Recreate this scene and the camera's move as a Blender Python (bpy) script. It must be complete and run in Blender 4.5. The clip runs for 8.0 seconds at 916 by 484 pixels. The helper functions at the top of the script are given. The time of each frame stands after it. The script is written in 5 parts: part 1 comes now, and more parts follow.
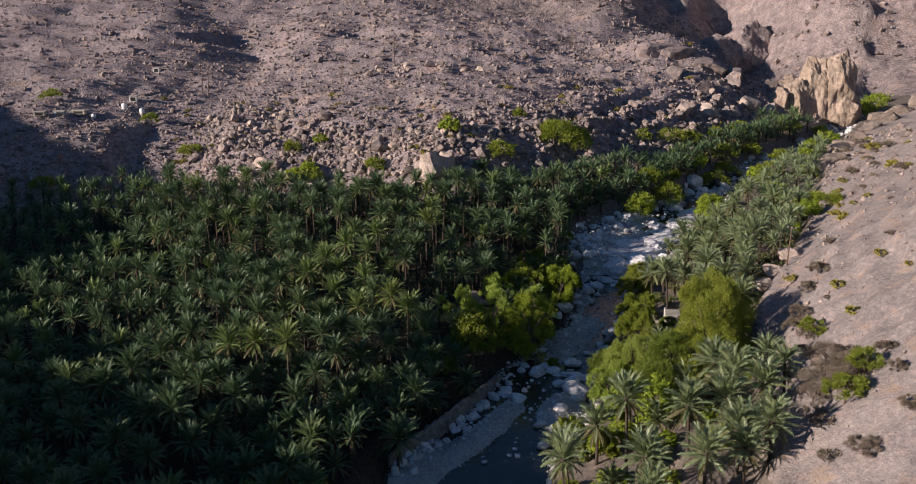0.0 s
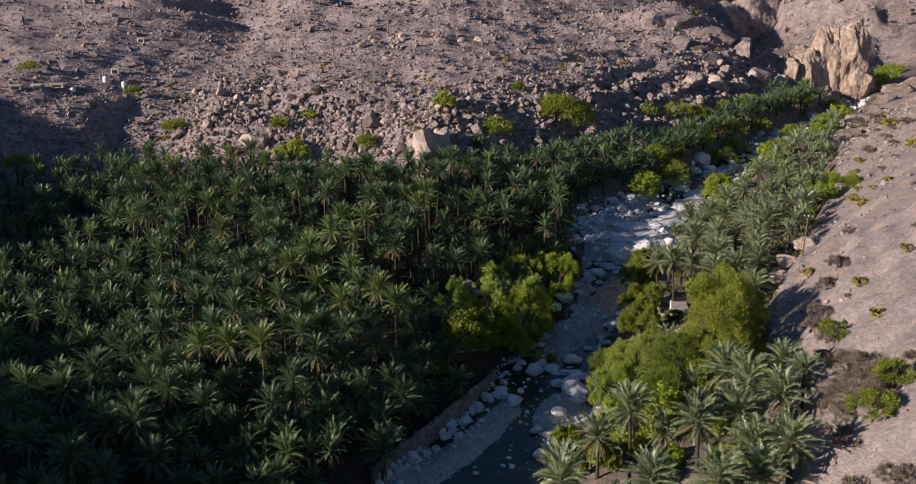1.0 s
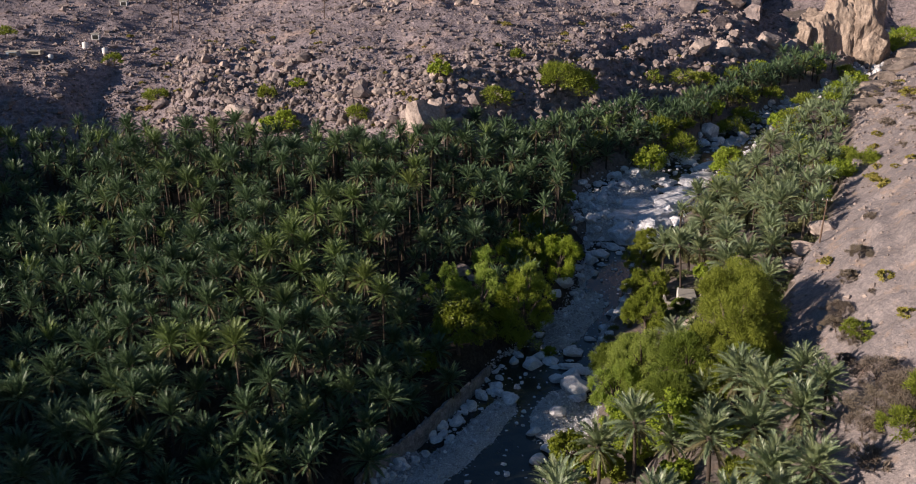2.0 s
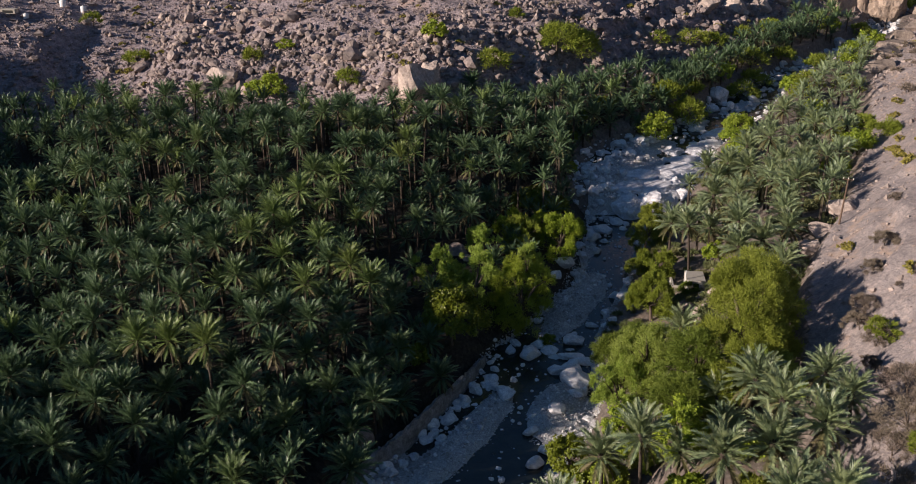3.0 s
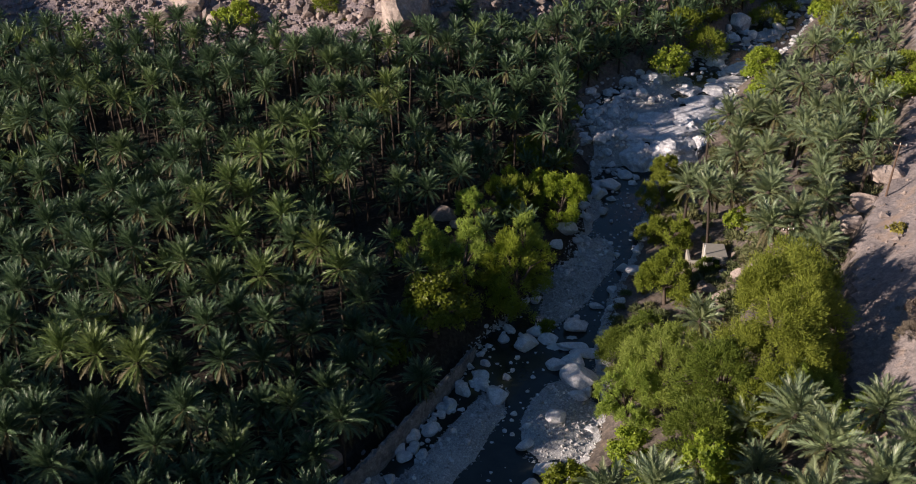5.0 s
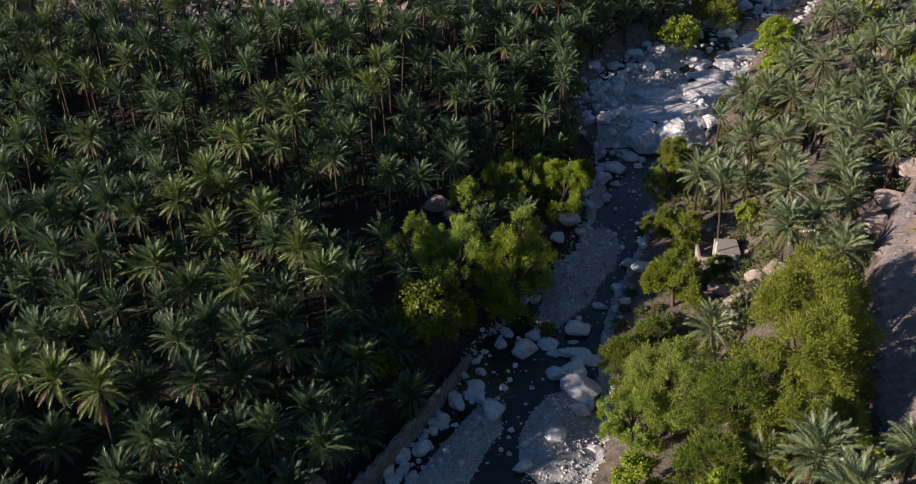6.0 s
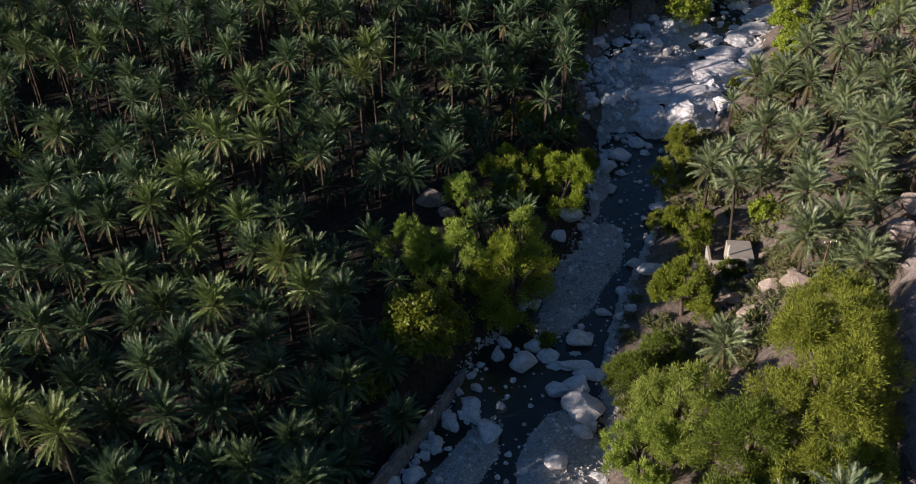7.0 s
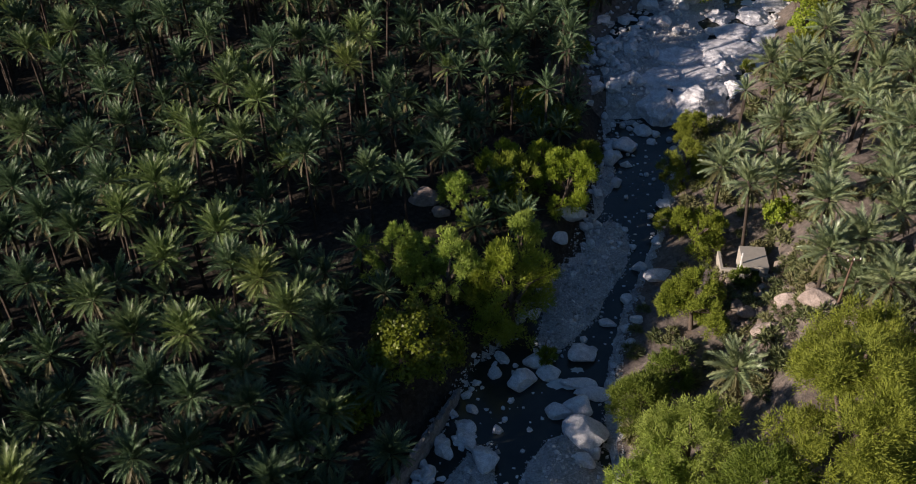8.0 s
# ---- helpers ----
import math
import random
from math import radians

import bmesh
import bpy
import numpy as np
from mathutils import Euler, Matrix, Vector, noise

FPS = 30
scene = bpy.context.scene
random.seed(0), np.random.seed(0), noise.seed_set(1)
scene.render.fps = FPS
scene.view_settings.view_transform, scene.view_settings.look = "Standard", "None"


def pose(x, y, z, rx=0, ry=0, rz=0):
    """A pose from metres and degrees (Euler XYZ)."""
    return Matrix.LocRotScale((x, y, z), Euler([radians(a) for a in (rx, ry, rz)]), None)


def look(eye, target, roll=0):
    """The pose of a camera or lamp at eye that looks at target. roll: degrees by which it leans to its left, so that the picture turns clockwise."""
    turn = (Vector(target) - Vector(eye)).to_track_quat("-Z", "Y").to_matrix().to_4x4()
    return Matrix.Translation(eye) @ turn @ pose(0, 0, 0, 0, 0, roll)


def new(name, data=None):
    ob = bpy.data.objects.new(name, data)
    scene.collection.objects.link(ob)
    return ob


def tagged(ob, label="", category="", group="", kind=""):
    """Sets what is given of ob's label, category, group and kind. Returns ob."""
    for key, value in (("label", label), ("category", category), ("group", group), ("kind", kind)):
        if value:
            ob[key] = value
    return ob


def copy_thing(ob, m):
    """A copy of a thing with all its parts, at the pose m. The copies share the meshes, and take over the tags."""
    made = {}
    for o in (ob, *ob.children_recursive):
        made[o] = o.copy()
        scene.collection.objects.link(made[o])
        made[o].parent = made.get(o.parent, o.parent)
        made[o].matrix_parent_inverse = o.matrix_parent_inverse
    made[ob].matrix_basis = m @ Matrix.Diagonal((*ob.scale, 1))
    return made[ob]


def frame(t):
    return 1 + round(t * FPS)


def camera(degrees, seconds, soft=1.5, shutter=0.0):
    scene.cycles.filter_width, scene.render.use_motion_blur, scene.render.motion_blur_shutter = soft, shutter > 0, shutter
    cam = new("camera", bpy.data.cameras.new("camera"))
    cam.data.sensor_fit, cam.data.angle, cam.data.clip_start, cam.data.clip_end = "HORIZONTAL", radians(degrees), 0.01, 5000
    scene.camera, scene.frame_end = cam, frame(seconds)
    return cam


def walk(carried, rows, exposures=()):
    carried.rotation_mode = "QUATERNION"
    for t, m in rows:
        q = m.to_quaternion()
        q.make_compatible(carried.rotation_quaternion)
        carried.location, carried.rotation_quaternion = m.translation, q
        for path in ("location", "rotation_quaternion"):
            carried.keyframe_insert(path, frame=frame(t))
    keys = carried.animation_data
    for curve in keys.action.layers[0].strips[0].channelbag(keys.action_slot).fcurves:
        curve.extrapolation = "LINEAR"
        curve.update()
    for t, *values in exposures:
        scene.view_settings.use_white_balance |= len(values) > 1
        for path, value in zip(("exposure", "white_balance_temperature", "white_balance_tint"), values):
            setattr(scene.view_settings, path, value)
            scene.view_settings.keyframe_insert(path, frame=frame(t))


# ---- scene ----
cam = camera(51.0, 8.0, soft=1.0)
METRES, EYE, TILT, LEAN, TURN = 105.0, 80.8, -14.5, 0.0, 0.0
ROWS = [
    (0.0, 0.0, 0.0, 0.0, 0.0, 0.0, -0.0),
    (0.5, 0.0104, 0.0667, 0.0222, 0.07, -0.98, -0.01),
    (1.0, 0.0198, 0.1317, 0.0441, 0.14, -2.02, -0.01),
    (1.5, 0.0282, 0.1954, 0.0649, 0.19, -3.14, -0.01),
    (3.0, 0.0495, 0.3798, 0.1257, 0.31, -7.29, 0.01),
    (3.5, 0.0559, 0.4392, 0.1449, 0.33, -8.71, 0.03),
    (4.0, 0.062, 0.4979, 0.1631, 0.36, -10.13, 0.05),
    (4.5, 0.0678, 0.5559, 0.1807, 0.4, -11.58, 0.07),
    (6.0, 0.0819, 0.7254, 0.2427, 0.47, -16.01, 0.14),
    (6.5, 0.0855, 0.7799, 0.2652, 0.47, -17.51, 0.15),
    (7.0, 0.0896, 0.8335, 0.2869, 0.5, -19.0, 0.18),
    (7.5, 0.0934, 0.8864, 0.3081, 0.51, -20.49, 0.21),
    (8.0, 0.0968, 0.9388, 0.3279, 0.53, -21.97, 0.24),
]
EXPOSURE = 0.49
walk(cam, [(t, pose(0, 0, EYE, TILT, LEAN, TURN) @ pose(METRES * x, METRES * y, METRES * z, 90 + pitch, roll, yaw)) for t, x, y, z, yaw, pitch, roll in ROWS],
     exposures=[(0.0, EXPOSURE), (8.0, EXPOSURE)])

# ---- world and sun: low evening sun from the left, behind the camera ----
SUN_EL, SUN_AZ = 16.5, 246.0      # degrees; azimuth clockwise from +y, where the sun stands
SUN_DIR = Vector((math.sin(radians(SUN_AZ)) * math.cos(radians(SUN_EL)), math.cos(radians(SUN_AZ)) * math.cos(radians(SUN_EL)), math.sin(radians(SUN_EL))))
world = bpy.data.worlds.new("sky")
scene.world = world
world.use_nodes = True
wn = world.node_tree.nodes
wn.clear()
sky = wn.new("ShaderNodeTexSky")
sky.sky_type, sky.sun_disc = "NISHITA", False
sky.sun_elevation, sky.sun_rotation = radians(SUN_EL), radians(SUN_AZ)
sky.air_density, sky.dust_density, sky.ozone_density = 1.0, 0.1, 5.3
bg = wn.new("ShaderNodeBackground")
bg.inputs["Strength"].default_value = 0.058
wo = wn.new("ShaderNodeOutputWorld")
world.node_tree.links.new(sky.outputs[0], bg.inputs["Color"])
world.node_tree.links.new(bg.outputs[0], wo.inputs["Surface"])
sun = new("sun", bpy.data.lights.new("sun", "SUN"))
sun.data.energy, sun.data.angle, sun.data.color = 5.0, radians(0.8), (1.0, 0.84, 0.73)
sun.matrix_world = look(SUN_DIR * 400, (0, 0, 0))


# ---- materials ----
def mat(name, rough=0.85, metal=0.0, spec=0.35):
    m = bpy.data.materials.new(name)
    m.use_nodes = True
    nt = m.node_tree
    b = nt.nodes["Principled BSDF"]
    b.inputs["Roughness"].default_value = rough
    b.inputs["Metallic"].default_value = metal
    b.inputs["Specular IOR Level"].default_value = spec
    return m, nt, b


def tex_noise(nt, scale, detail=5.0, rough=0.6, vec=None, kind="ShaderNodeTexNoise"):
    n = nt.nodes.new(kind)
    n.inputs["Scale"].default_value = scale
    if kind == "ShaderNodeTexNoise":
        n.inputs["Detail"].default_value, n.inputs["Roughness"].default_value = detail, rough
    if vec is not None:
        nt.links.new(vec, n.inputs["Vector"])
    return n


def ramp(nt, fac, *stops):
    r = nt.nodes.new("ShaderNodeValToRGB")
    els = r.color_ramp.elements
    while len(els) < len(stops):
        els.new(0.5)
    for e, (p, c) in zip(els, stops):
        e.position, e.color = p, (*c, 1)
    nt.links.new(fac, r.inputs["Fac"])
    return r.outputs["Color"]


def mix(nt, fac, a, b, blend="MIX"):
    n = nt.nodes.new("ShaderNodeMix")
    n.data_type, n.blend_type = "RGBA", blend
    for sock, v in ((n.inputs[0], fac), (n.inputs[6], a), (n.inputs[7], b)):
        if isinstance(v, (int, float)):
            sock.default_value = v
        elif isinstance(v, tuple):
            sock.default_value = (*v, 1)
        else:
            nt.links.new(v, sock)
    return n.outputs[2]


def bump(nt, b, height, strength=0.5, dist=0.1):
    n = nt.nodes.new("ShaderNodeBump")
    n.inputs["Strength"].default_value, n.inputs["Distance"].default_value = strength, dist
    nt.links.new(height, n.inputs["Height"])
    nt.links.new(n.outputs[0], b.inputs["Normal"])


def coords(nt, world_space=True):
    if world_space:
        return nt.nodes.new("ShaderNodeNewGeometry").outputs["Position"]
    return nt.nodes.new("ShaderNodeTexCoord").outputs["Object"]


def stony(name, dark, mid, light, big=0.03, grain=1.2, speck=0.35, bump_d=0.35, rough=0.9, island=False, local=False, patch=0.0, spots=0.55, cells=1.0, hard=0.6):
    """Weathered stone or scree: patches, grain, pale stones and cracks."""
    m, nt, b = mat(name, rough, spec=0.2)
    p = coords(nt, not local)
    n1 = tex_noise(nt, big, 6, 0.62, p)
    n2 = tex_noise(nt, grain, 8, 0.7, p)
    col = ramp(nt, n1.outputs["Fac"], (0.34, dark), (0.5, mid), (0.68, light))
    col = mix(nt, 0.55, col, ramp(nt, n2.outputs["Fac"], (0.33, tuple(v * 0.45 for v in mid)), (0.5, mid), (0.68, tuple(min(1, v * 1.45) for v in light))), "MIX")
    v = tex_noise(nt, speck, vec=p, kind="ShaderNodeTexVoronoi")
    sep = nt.nodes.new("ShaderNodeSeparateColor")
    nt.links.new(v.outputs["Color"], sep.inputs["Color"])
    col = mix(nt, ramp(nt, sep.outputs[0], (0.0, (0, 0, 0)), (1.0, (spots, spots, spots))), col, mix(nt, sep.outputs[1], tuple(x * 0.55 for x in dark), tuple(min(1, x * 1.25) for x in light)))
    n3 = tex_noise(nt, grain * 5.0, 6, 0.75, p)
    col = mix(nt, hard, col, ramp(nt, n3.outputs["Fac"], (0.36, (0.5, 0.5, 0.5)), (0.5, (1.0, 1.0, 1.0)), (0.66, (1.5, 1.47, 1.42))), "MULTIPLY")
    if patch:
        n4 = tex_noise(nt, big * 4.0, 5, 0.6, p)
        col = mix(nt, ramp(nt, n4.outputs["Fac"], (0.56, (0, 0, 0)), (0.72, (patch, patch, patch))), col, (light[0] * 1.15, light[1] * 1.0, light[2] * 0.82))
    if island:
        g = nt.nodes.new("ShaderNodeNewGeometry")
        col = mix(nt, 0.75, col, ramp(nt, g.outputs["Random Per Island"], (0.0, (0.55, 0.53, 0.52)), (0.5, (0.95, 0.93, 0.92)), (1.0, (1.35, 1.28, 1.2))), "MULTIPLY")
    nt.links.new(col, b.inputs["Base Color"])
    add = nt.nodes.new("ShaderNodeMath")
    add.operation = "ADD"
    nt.links.new(n2.outputs["Fac"], add.inputs[0])
    soft = nt.nodes.new("ShaderNodeMath")
    soft.operation = "MULTIPLY"
    soft.inputs[1].default_value = cells
    nt.links.new(v.outputs["Distance"], soft.inputs[0])
    nt.links.new(soft.outputs[0], add.inputs[1])
    bump(nt, b, add.outputs[0], 0.8, bump_d)
    return m


M_HILL = stony("hill_scree", (0.188, 0.159, 0.170), (0.28, 0.234, 0.245), (0.385, 0.317, 0.315), 0.02, 0.6, 0.8, 1.1, patch=0.85, spots=0.45, cells=0.2, hard=1.0)
M_SLOPE = stony("gravel_slope", (0.195, 0.172, 0.172), (0.255, 0.224, 0.222), (0.34, 0.28, 0.25), 0.05, 1.1, 2.6, 0.22, patch=0.9, spots=0.25, cells=0.4)
# near-black: the deep shade under the palms is put into the soil's colour
M_SHADE_SOIL = stony("shaded_grove_soil", (0.022, 0.019, 0.015), (0.04, 0.034, 0.027), (0.075, 0.062, 0.05), 0.15, 1.5, 1.8, 0.12)
M_SHELF = stony("terrace_earth", (0.095, 0.08, 0.07), (0.15, 0.127, 0.112), (0.24, 0.20, 0.172), 0.1, 1.4, 1.6, 0.15, patch=0.6, cells=0.5)
M_BED = stony("river_gravel", (0.23, 0.23, 0.235), (0.42, 0.42, 0.425), (0.62, 0.62, 0.62), 0.12, 3.5, 7.0, 0.10, spots=0.4, cells=0.3, hard=1.0)
M_FAR = stony("far_mountain", (0.17, 0.142, 0.148), (0.27, 0.225, 0.226), (0.37, 0.305, 0.292), 0.02, 0.2, 0.25, 4.0, patch=0.6, spots=0.35, cells=0.05, hard=1.0)
M_ROCK = stony("hill_boulders", (0.17, 0.143, 0.14), (0.245, 0.206, 0.198), (0.34, 0.287, 0.268), 0.15, 1.5, 0.6, 0.2, island=True)
M_CRAG = stony("crag_rock", (0.24, 0.18, 0.14), (0.35, 0.27, 0.212), (0.45, 0.36, 0.29), 0.12, 0.5, 0.22, 0.7)
M_RIVER_ROCK = stony("river_boulder", (0.48, 0.48, 0.495), (0.66, 0.66, 0.68), (0.76, 0.76, 0.77), 0.3, 1.6, 0.5, 0.10, 0.8, spots=0.35)
M_SLAB = stony("bedrock_slab", (0.44, 0.44, 0.465), (0.60, 0.595, 0.625), (0.72, 0.715, 0.735), 0.25, 0.9, 0.3, 0.14, 0.75, spots=0.3, cells=0.4)
M_PEBBLE = stony("river_cobbles", (0.24, 0.24, 0.245), (0.45, 0.45, 0.455), (0.70, 0.70, 0.70), 0.5, 2.0, 0.9, 0.05, 0.85, island=True)


def leafy(name, base, tip, dry, rough=0.5, spec=0.35, trans=0.15, dry_from=0.35, dry_most=0.6):
    m, nt, b = mat(name, rough, spec=spec)
    info = nt.nodes.new("ShaderNodeObjectInfo")
    geo = nt.nodes.new("ShaderNodeNewGeometry")
    n = tex_noise(nt, 0.35, 3, 0.6, geo.outputs["Position"])
    col = mix(nt, n.outputs["Fac"], base, tip)
    col = mix(nt, 0.7, col, ramp(nt, geo.outputs["Random Per Island"], (0.0, (0.55, 0.6, 0.6)), (0.6, (1.0, 1.0, 1.0)), (1.0, (1.5, 1.42, 1.15))), "MULTIPLY")
    col = mix(nt, ramp(nt, info.outputs["Random"], (dry_from, (0, 0, 0)), (1.0, (dry_most, dry_most, dry_most))), col, dry)
    nt.links.new(col, b.inputs["Base Color"])
    if trans:
        tr = nt.nodes.new("ShaderNodeBsdfTranslucent")
        nt.links.new(col, tr.inputs["Color"])
        ms = nt.nodes.new("ShaderNodeMixShader")
        ms.inputs[0].default_value = trans
        nt.links.new(b.outputs[0], ms.inputs[1])
        nt.links.new(tr.outputs[0], ms.inputs[2])
        nt.links.new(ms.outputs[0], nt.nodes["Material Output"].inputs["Surface"])
    return m


M_FROND = leafy("palm_frond", (0.042, 0.090, 0.052), (0.170, 0.245, 0.118), (0.22, 0.28, 0.09), 0.42, 0.36, 0.28, dry_from=0.75, dry_most=0.5)
# yellow-green copy of the frond: the low sun's tint is in the colour
M_FROND_WARM_LIT = leafy("warm_lit_palm_frond", (0.115, 0.18, 0.062), (0.24, 0.315, 0.11), (0.20, 0.23, 0.06), 0.42, 0.45, 0.28)
# brighter frond copy for the bank across the river, sunlight in its colour
M_FROND_PALE_LIT = leafy("pale_lit_palm_frond", (0.155, 0.21, 0.12), (0.285, 0.355, 0.19), (0.27, 0.29, 0.13), 0.40, 0.5, 0.25)
# old hanging fronds, darkened further for the shade low in the crown
M_FROND_OLD = leafy("old_palm_frond", (0.085, 0.09, 0.04), (0.145, 0.13, 0.06), (0.16, 0.125, 0.07), 0.6, 0.3)
M_LEAF_BRIGHT = leafy("bright_leaves", (0.22, 0.305, 0.034), (0.37, 0.455, 0.058), (0.31, 0.36, 0.05), 0.5, 0.3, 0.45)
M_LEAF_OLIVE = leafy("olive_leaves", (0.175, 0.225, 0.032), (0.29, 0.34, 0.058), (0.28, 0.29, 0.06), 0.6, 0.14, 0.35, dry_most=0.35)
M_LEAF_DEEP = leafy("deep_green_leaves", (0.12, 0.175, 0.03), (0.21, 0.275, 0.05), (0.17, 0.21, 0.04), 0.55, 0.25, 0.4)
M_LEAF_GREY = leafy("grey_green_leaves", (0.26, 0.36, 0.07), (0.42, 0.535, 0.12), (0.32, 0.36, 0.09), 0.55, 0.25, 0.45)
M_LEAF_DARK = leafy("dark_glossy_leaves", (0.085, 0.125, 0.010), (0.235, 0.265, 0.018), (0.15, 0.18, 0.018), 0.45, 0.4, 0.3)
M_TWIG = leafy("dry_twigs", (0.15, 0.12, 0.10), (0.22, 0.18, 0.15), (0.2, 0.17, 0.12), 0.8, 0.2, 0.0)


def bark(name, a, b_):
    m, nt, b = mat(name, 0.9, spec=0.2)
    p = coords(nt, False)
    w = nt.nodes.new("ShaderNodeTexWave")
    w.bands_direction = "Z"
    w.inputs["Scale"].default_value, w.inputs["Distortion"].default_value = 1.6, 5.0
    nt.links.new(p, w.inputs["Vector"])
    n = tex_noise(nt, 5.0, 6, 0.7, p)
    nt.links.new(mix(nt, n.outputs["Fac"], mix(nt, w.outputs["Fac"], a, b_), tuple(v * 0.7 for v in a)), b.inputs["Base Color"])
    bump(nt, b, w.outputs["Fac"], 0.7, 0.06)
    return m


M_TRUNK = bark("palm_trunk", (0.060, 0.047, 0.037), (0.125, 0.098, 0.079))
M_BARK = bark("tree_bark", (0.12, 0.09, 0.07), (0.22, 0.175, 0.14))


def plain(name, col, rough=0.7, metal=0.0, vary=0.25, scale=3.0, spec=0.3):
    m, nt, b = mat(name, rough, metal, spec)
    n = tex_noise(nt, scale, 6, 0.65, coords(nt, False))
    nt.links.new(mix(nt, n.outputs["Fac"], tuple(v * (1 - vary) for v in col), tuple(min(1, v * (1 + vary)) for v in col)), b.inputs["Base Color"])
    bump(nt, b, n.outputs["Fac"], 0.3, 0.03)
    return m


M_PLASTER = plain("weathered_concrete", (0.42, 0.385, 0.33), 0.9, vary=0.3, scale=1.2)
M_WHITE = plain("white_paint", (0.75, 0.74, 0.72), 0.6, vary=0.1)
M_POLE = plain("dark_wood_pole", (0.13, 0.085, 0.06), 0.8)
M_DARKHOLE = plain("dark_interior", (0.03, 0.03, 0.03), 0.9)
M_BLUEPAINT = plain("faded_blue_paint", (0.26, 0.32, 0.38), 0.6)
M_STONEWALL = stony("stone_wall", (0.13, 0.13, 0.132), (0.22, 0.215, 0.215), (0.34, 0.33, 0.33), 0.4, 2.0, 1.2, 0.2, hard=1.0)

M_WATER, nt, b = mat("river_water", 0.07, spec=0.5)
p = coords(nt)
n1 = tex_noise(nt, 0.25, 4, 0.6, p)
n2 = tex_noise(nt, 1.6, 5, 0.6, p)
nt.links.new(ramp(nt, n1.outputs["Fac"], (0.35, (0.016, 0.022, 0.022)), (0.65, (0.034, 0.040, 0.036))), b.inputs["Base Color"])
bump(nt, b, n2.outputs["Fac"], 0.25, 0.12)
M_FOAM = plain("white_water", (0.55, 0.58, 0.58), 0.35, vary=0.35, scale=1.2, spec=0.5)


# ---- ground ----
def vnoise(x, y, seed=0):
    """Smooth value noise, 0 to 1."""
    xi, yi = np.floor(x), np.floor(y)
    fx, fy = x - xi, y - yi
    fx, fy = fx * fx * (3 - 2 * fx), fy * fy * (3 - 2 * fy)

    def hsh(a, c):
        v = np.sin(a * 127.1 + c * 311.7 + seed * 74.7) * 43758.5453
        return v - np.floor(v)
    return (hsh(xi, yi) * (1 - fx) + hsh(xi + 1, yi) * fx) * (1 - fy) + (hsh(xi, yi + 1) * (1 - fx) + hsh(xi + 1, yi + 1) * fx) * fy


def fbm(x, y, octaves=5, seed=0, gain=0.5):
    total, amp, norm = 0.0, 1.0, 0.0
    for k in range(octaves):
        total = total + amp * vnoise(x * 2 ** k + 17.3 * k, y * 2 ** k - 9.1 * k, seed + k)
        norm += amp
        amp *= gain
    return total / norm - 0.5


def ridged(x, y, octaves=4, seed=0):
    total, amp = 0.0, 1.0
    for k in range(octaves):
        total = total + amp * (1 - np.abs(2 * vnoise(x * 2 ** k + 5.7 * k, y * 2 ** k + 3.3 * k, seed + k) - 1))
        amp *= 0.5
    return total / 1.9 - 0.5


def sstep(a, c, v):
    t = np.clip((v - a) / (c - a), 0, 1)
    return t * t * (3 - 2 * t)


RIV_Y = (60, 100, 139.1, 156.7, 169.5, 179.3, 193.9, 209.8, 218, 233.2, 246.1, 257.3, 269.9, 280.6, 292.2, 302.6, 323, 340.7, 352.5, 415.6, 448.9, 507, 700)
RIV_L = (-30, -22, -13.4, -9.5, -2.7, 4.1, 11, 21.8, 26.7, 30.7, 33.7, 35.6, 36.2, 39.1, 43.8, 58.2, 77.1, 89.7, 98.9, 159.8, 175.7, 209.6, 300)
RIV_R = (-6, 2, 12, 16.8, 24.2, 27.1, 28.6, 33.5, 37, 42.5, 45.5, 56.2, 64.3, 68.2, 72.8, 81.4, 95.3, 105, 111.4, 168.5, 185.4, 222.3, 315)
RIVZ_Y = (60, 100, 139.1, 156.7, 169.5, 179.3, 193.9, 209.8, 218, 233.2, 246.1, 256.2, 258.8, 269.9, 280.6, 292.2, 302.6, 323, 340.7, 352.5, 415.6, 448.9, 507, 700)
RIVZ = (-3.5, -2, -0.8, -0.1, 0.5, 1, 2, 2.8, 3.1, 3.8, 4.4, 4.8, 8, 9, 9.6, 10.5, 11.2, 13, 14.2, 15.2, 19, 20, 22.5, 30)
FOOT_X = (-600, -300, -180, -142, -128, -116, -96, -71, -46, -27, -8, 12, 28, 44, 66, 86, 100, 140, 160, 200)
FOOT_Y = (270, 270, 275, 292, 301, 318, 318, 314, 306, 299, 294, 303, 314, 330, 341, 354, 374, 422, 447, 640)
EDGE_Y = (60, 100, 120, 127, 146, 161, 175, 191, 214, 260, 339, 401, 426, 460, 520, 700)
EDGE_X = (40, 43, 45, 48, 52.5, 55, 60, 66, 81, 102, 134, 163, 184, 216, 260, 380)
EDGE_Z = (15, 17, 17, 20, 19, 18.5, 21, 23, 26, 26, 21, 20, 24, 28, 32, 40)


def river_z(y):
    return np.interp(y, RIVZ_Y, RIVZ)


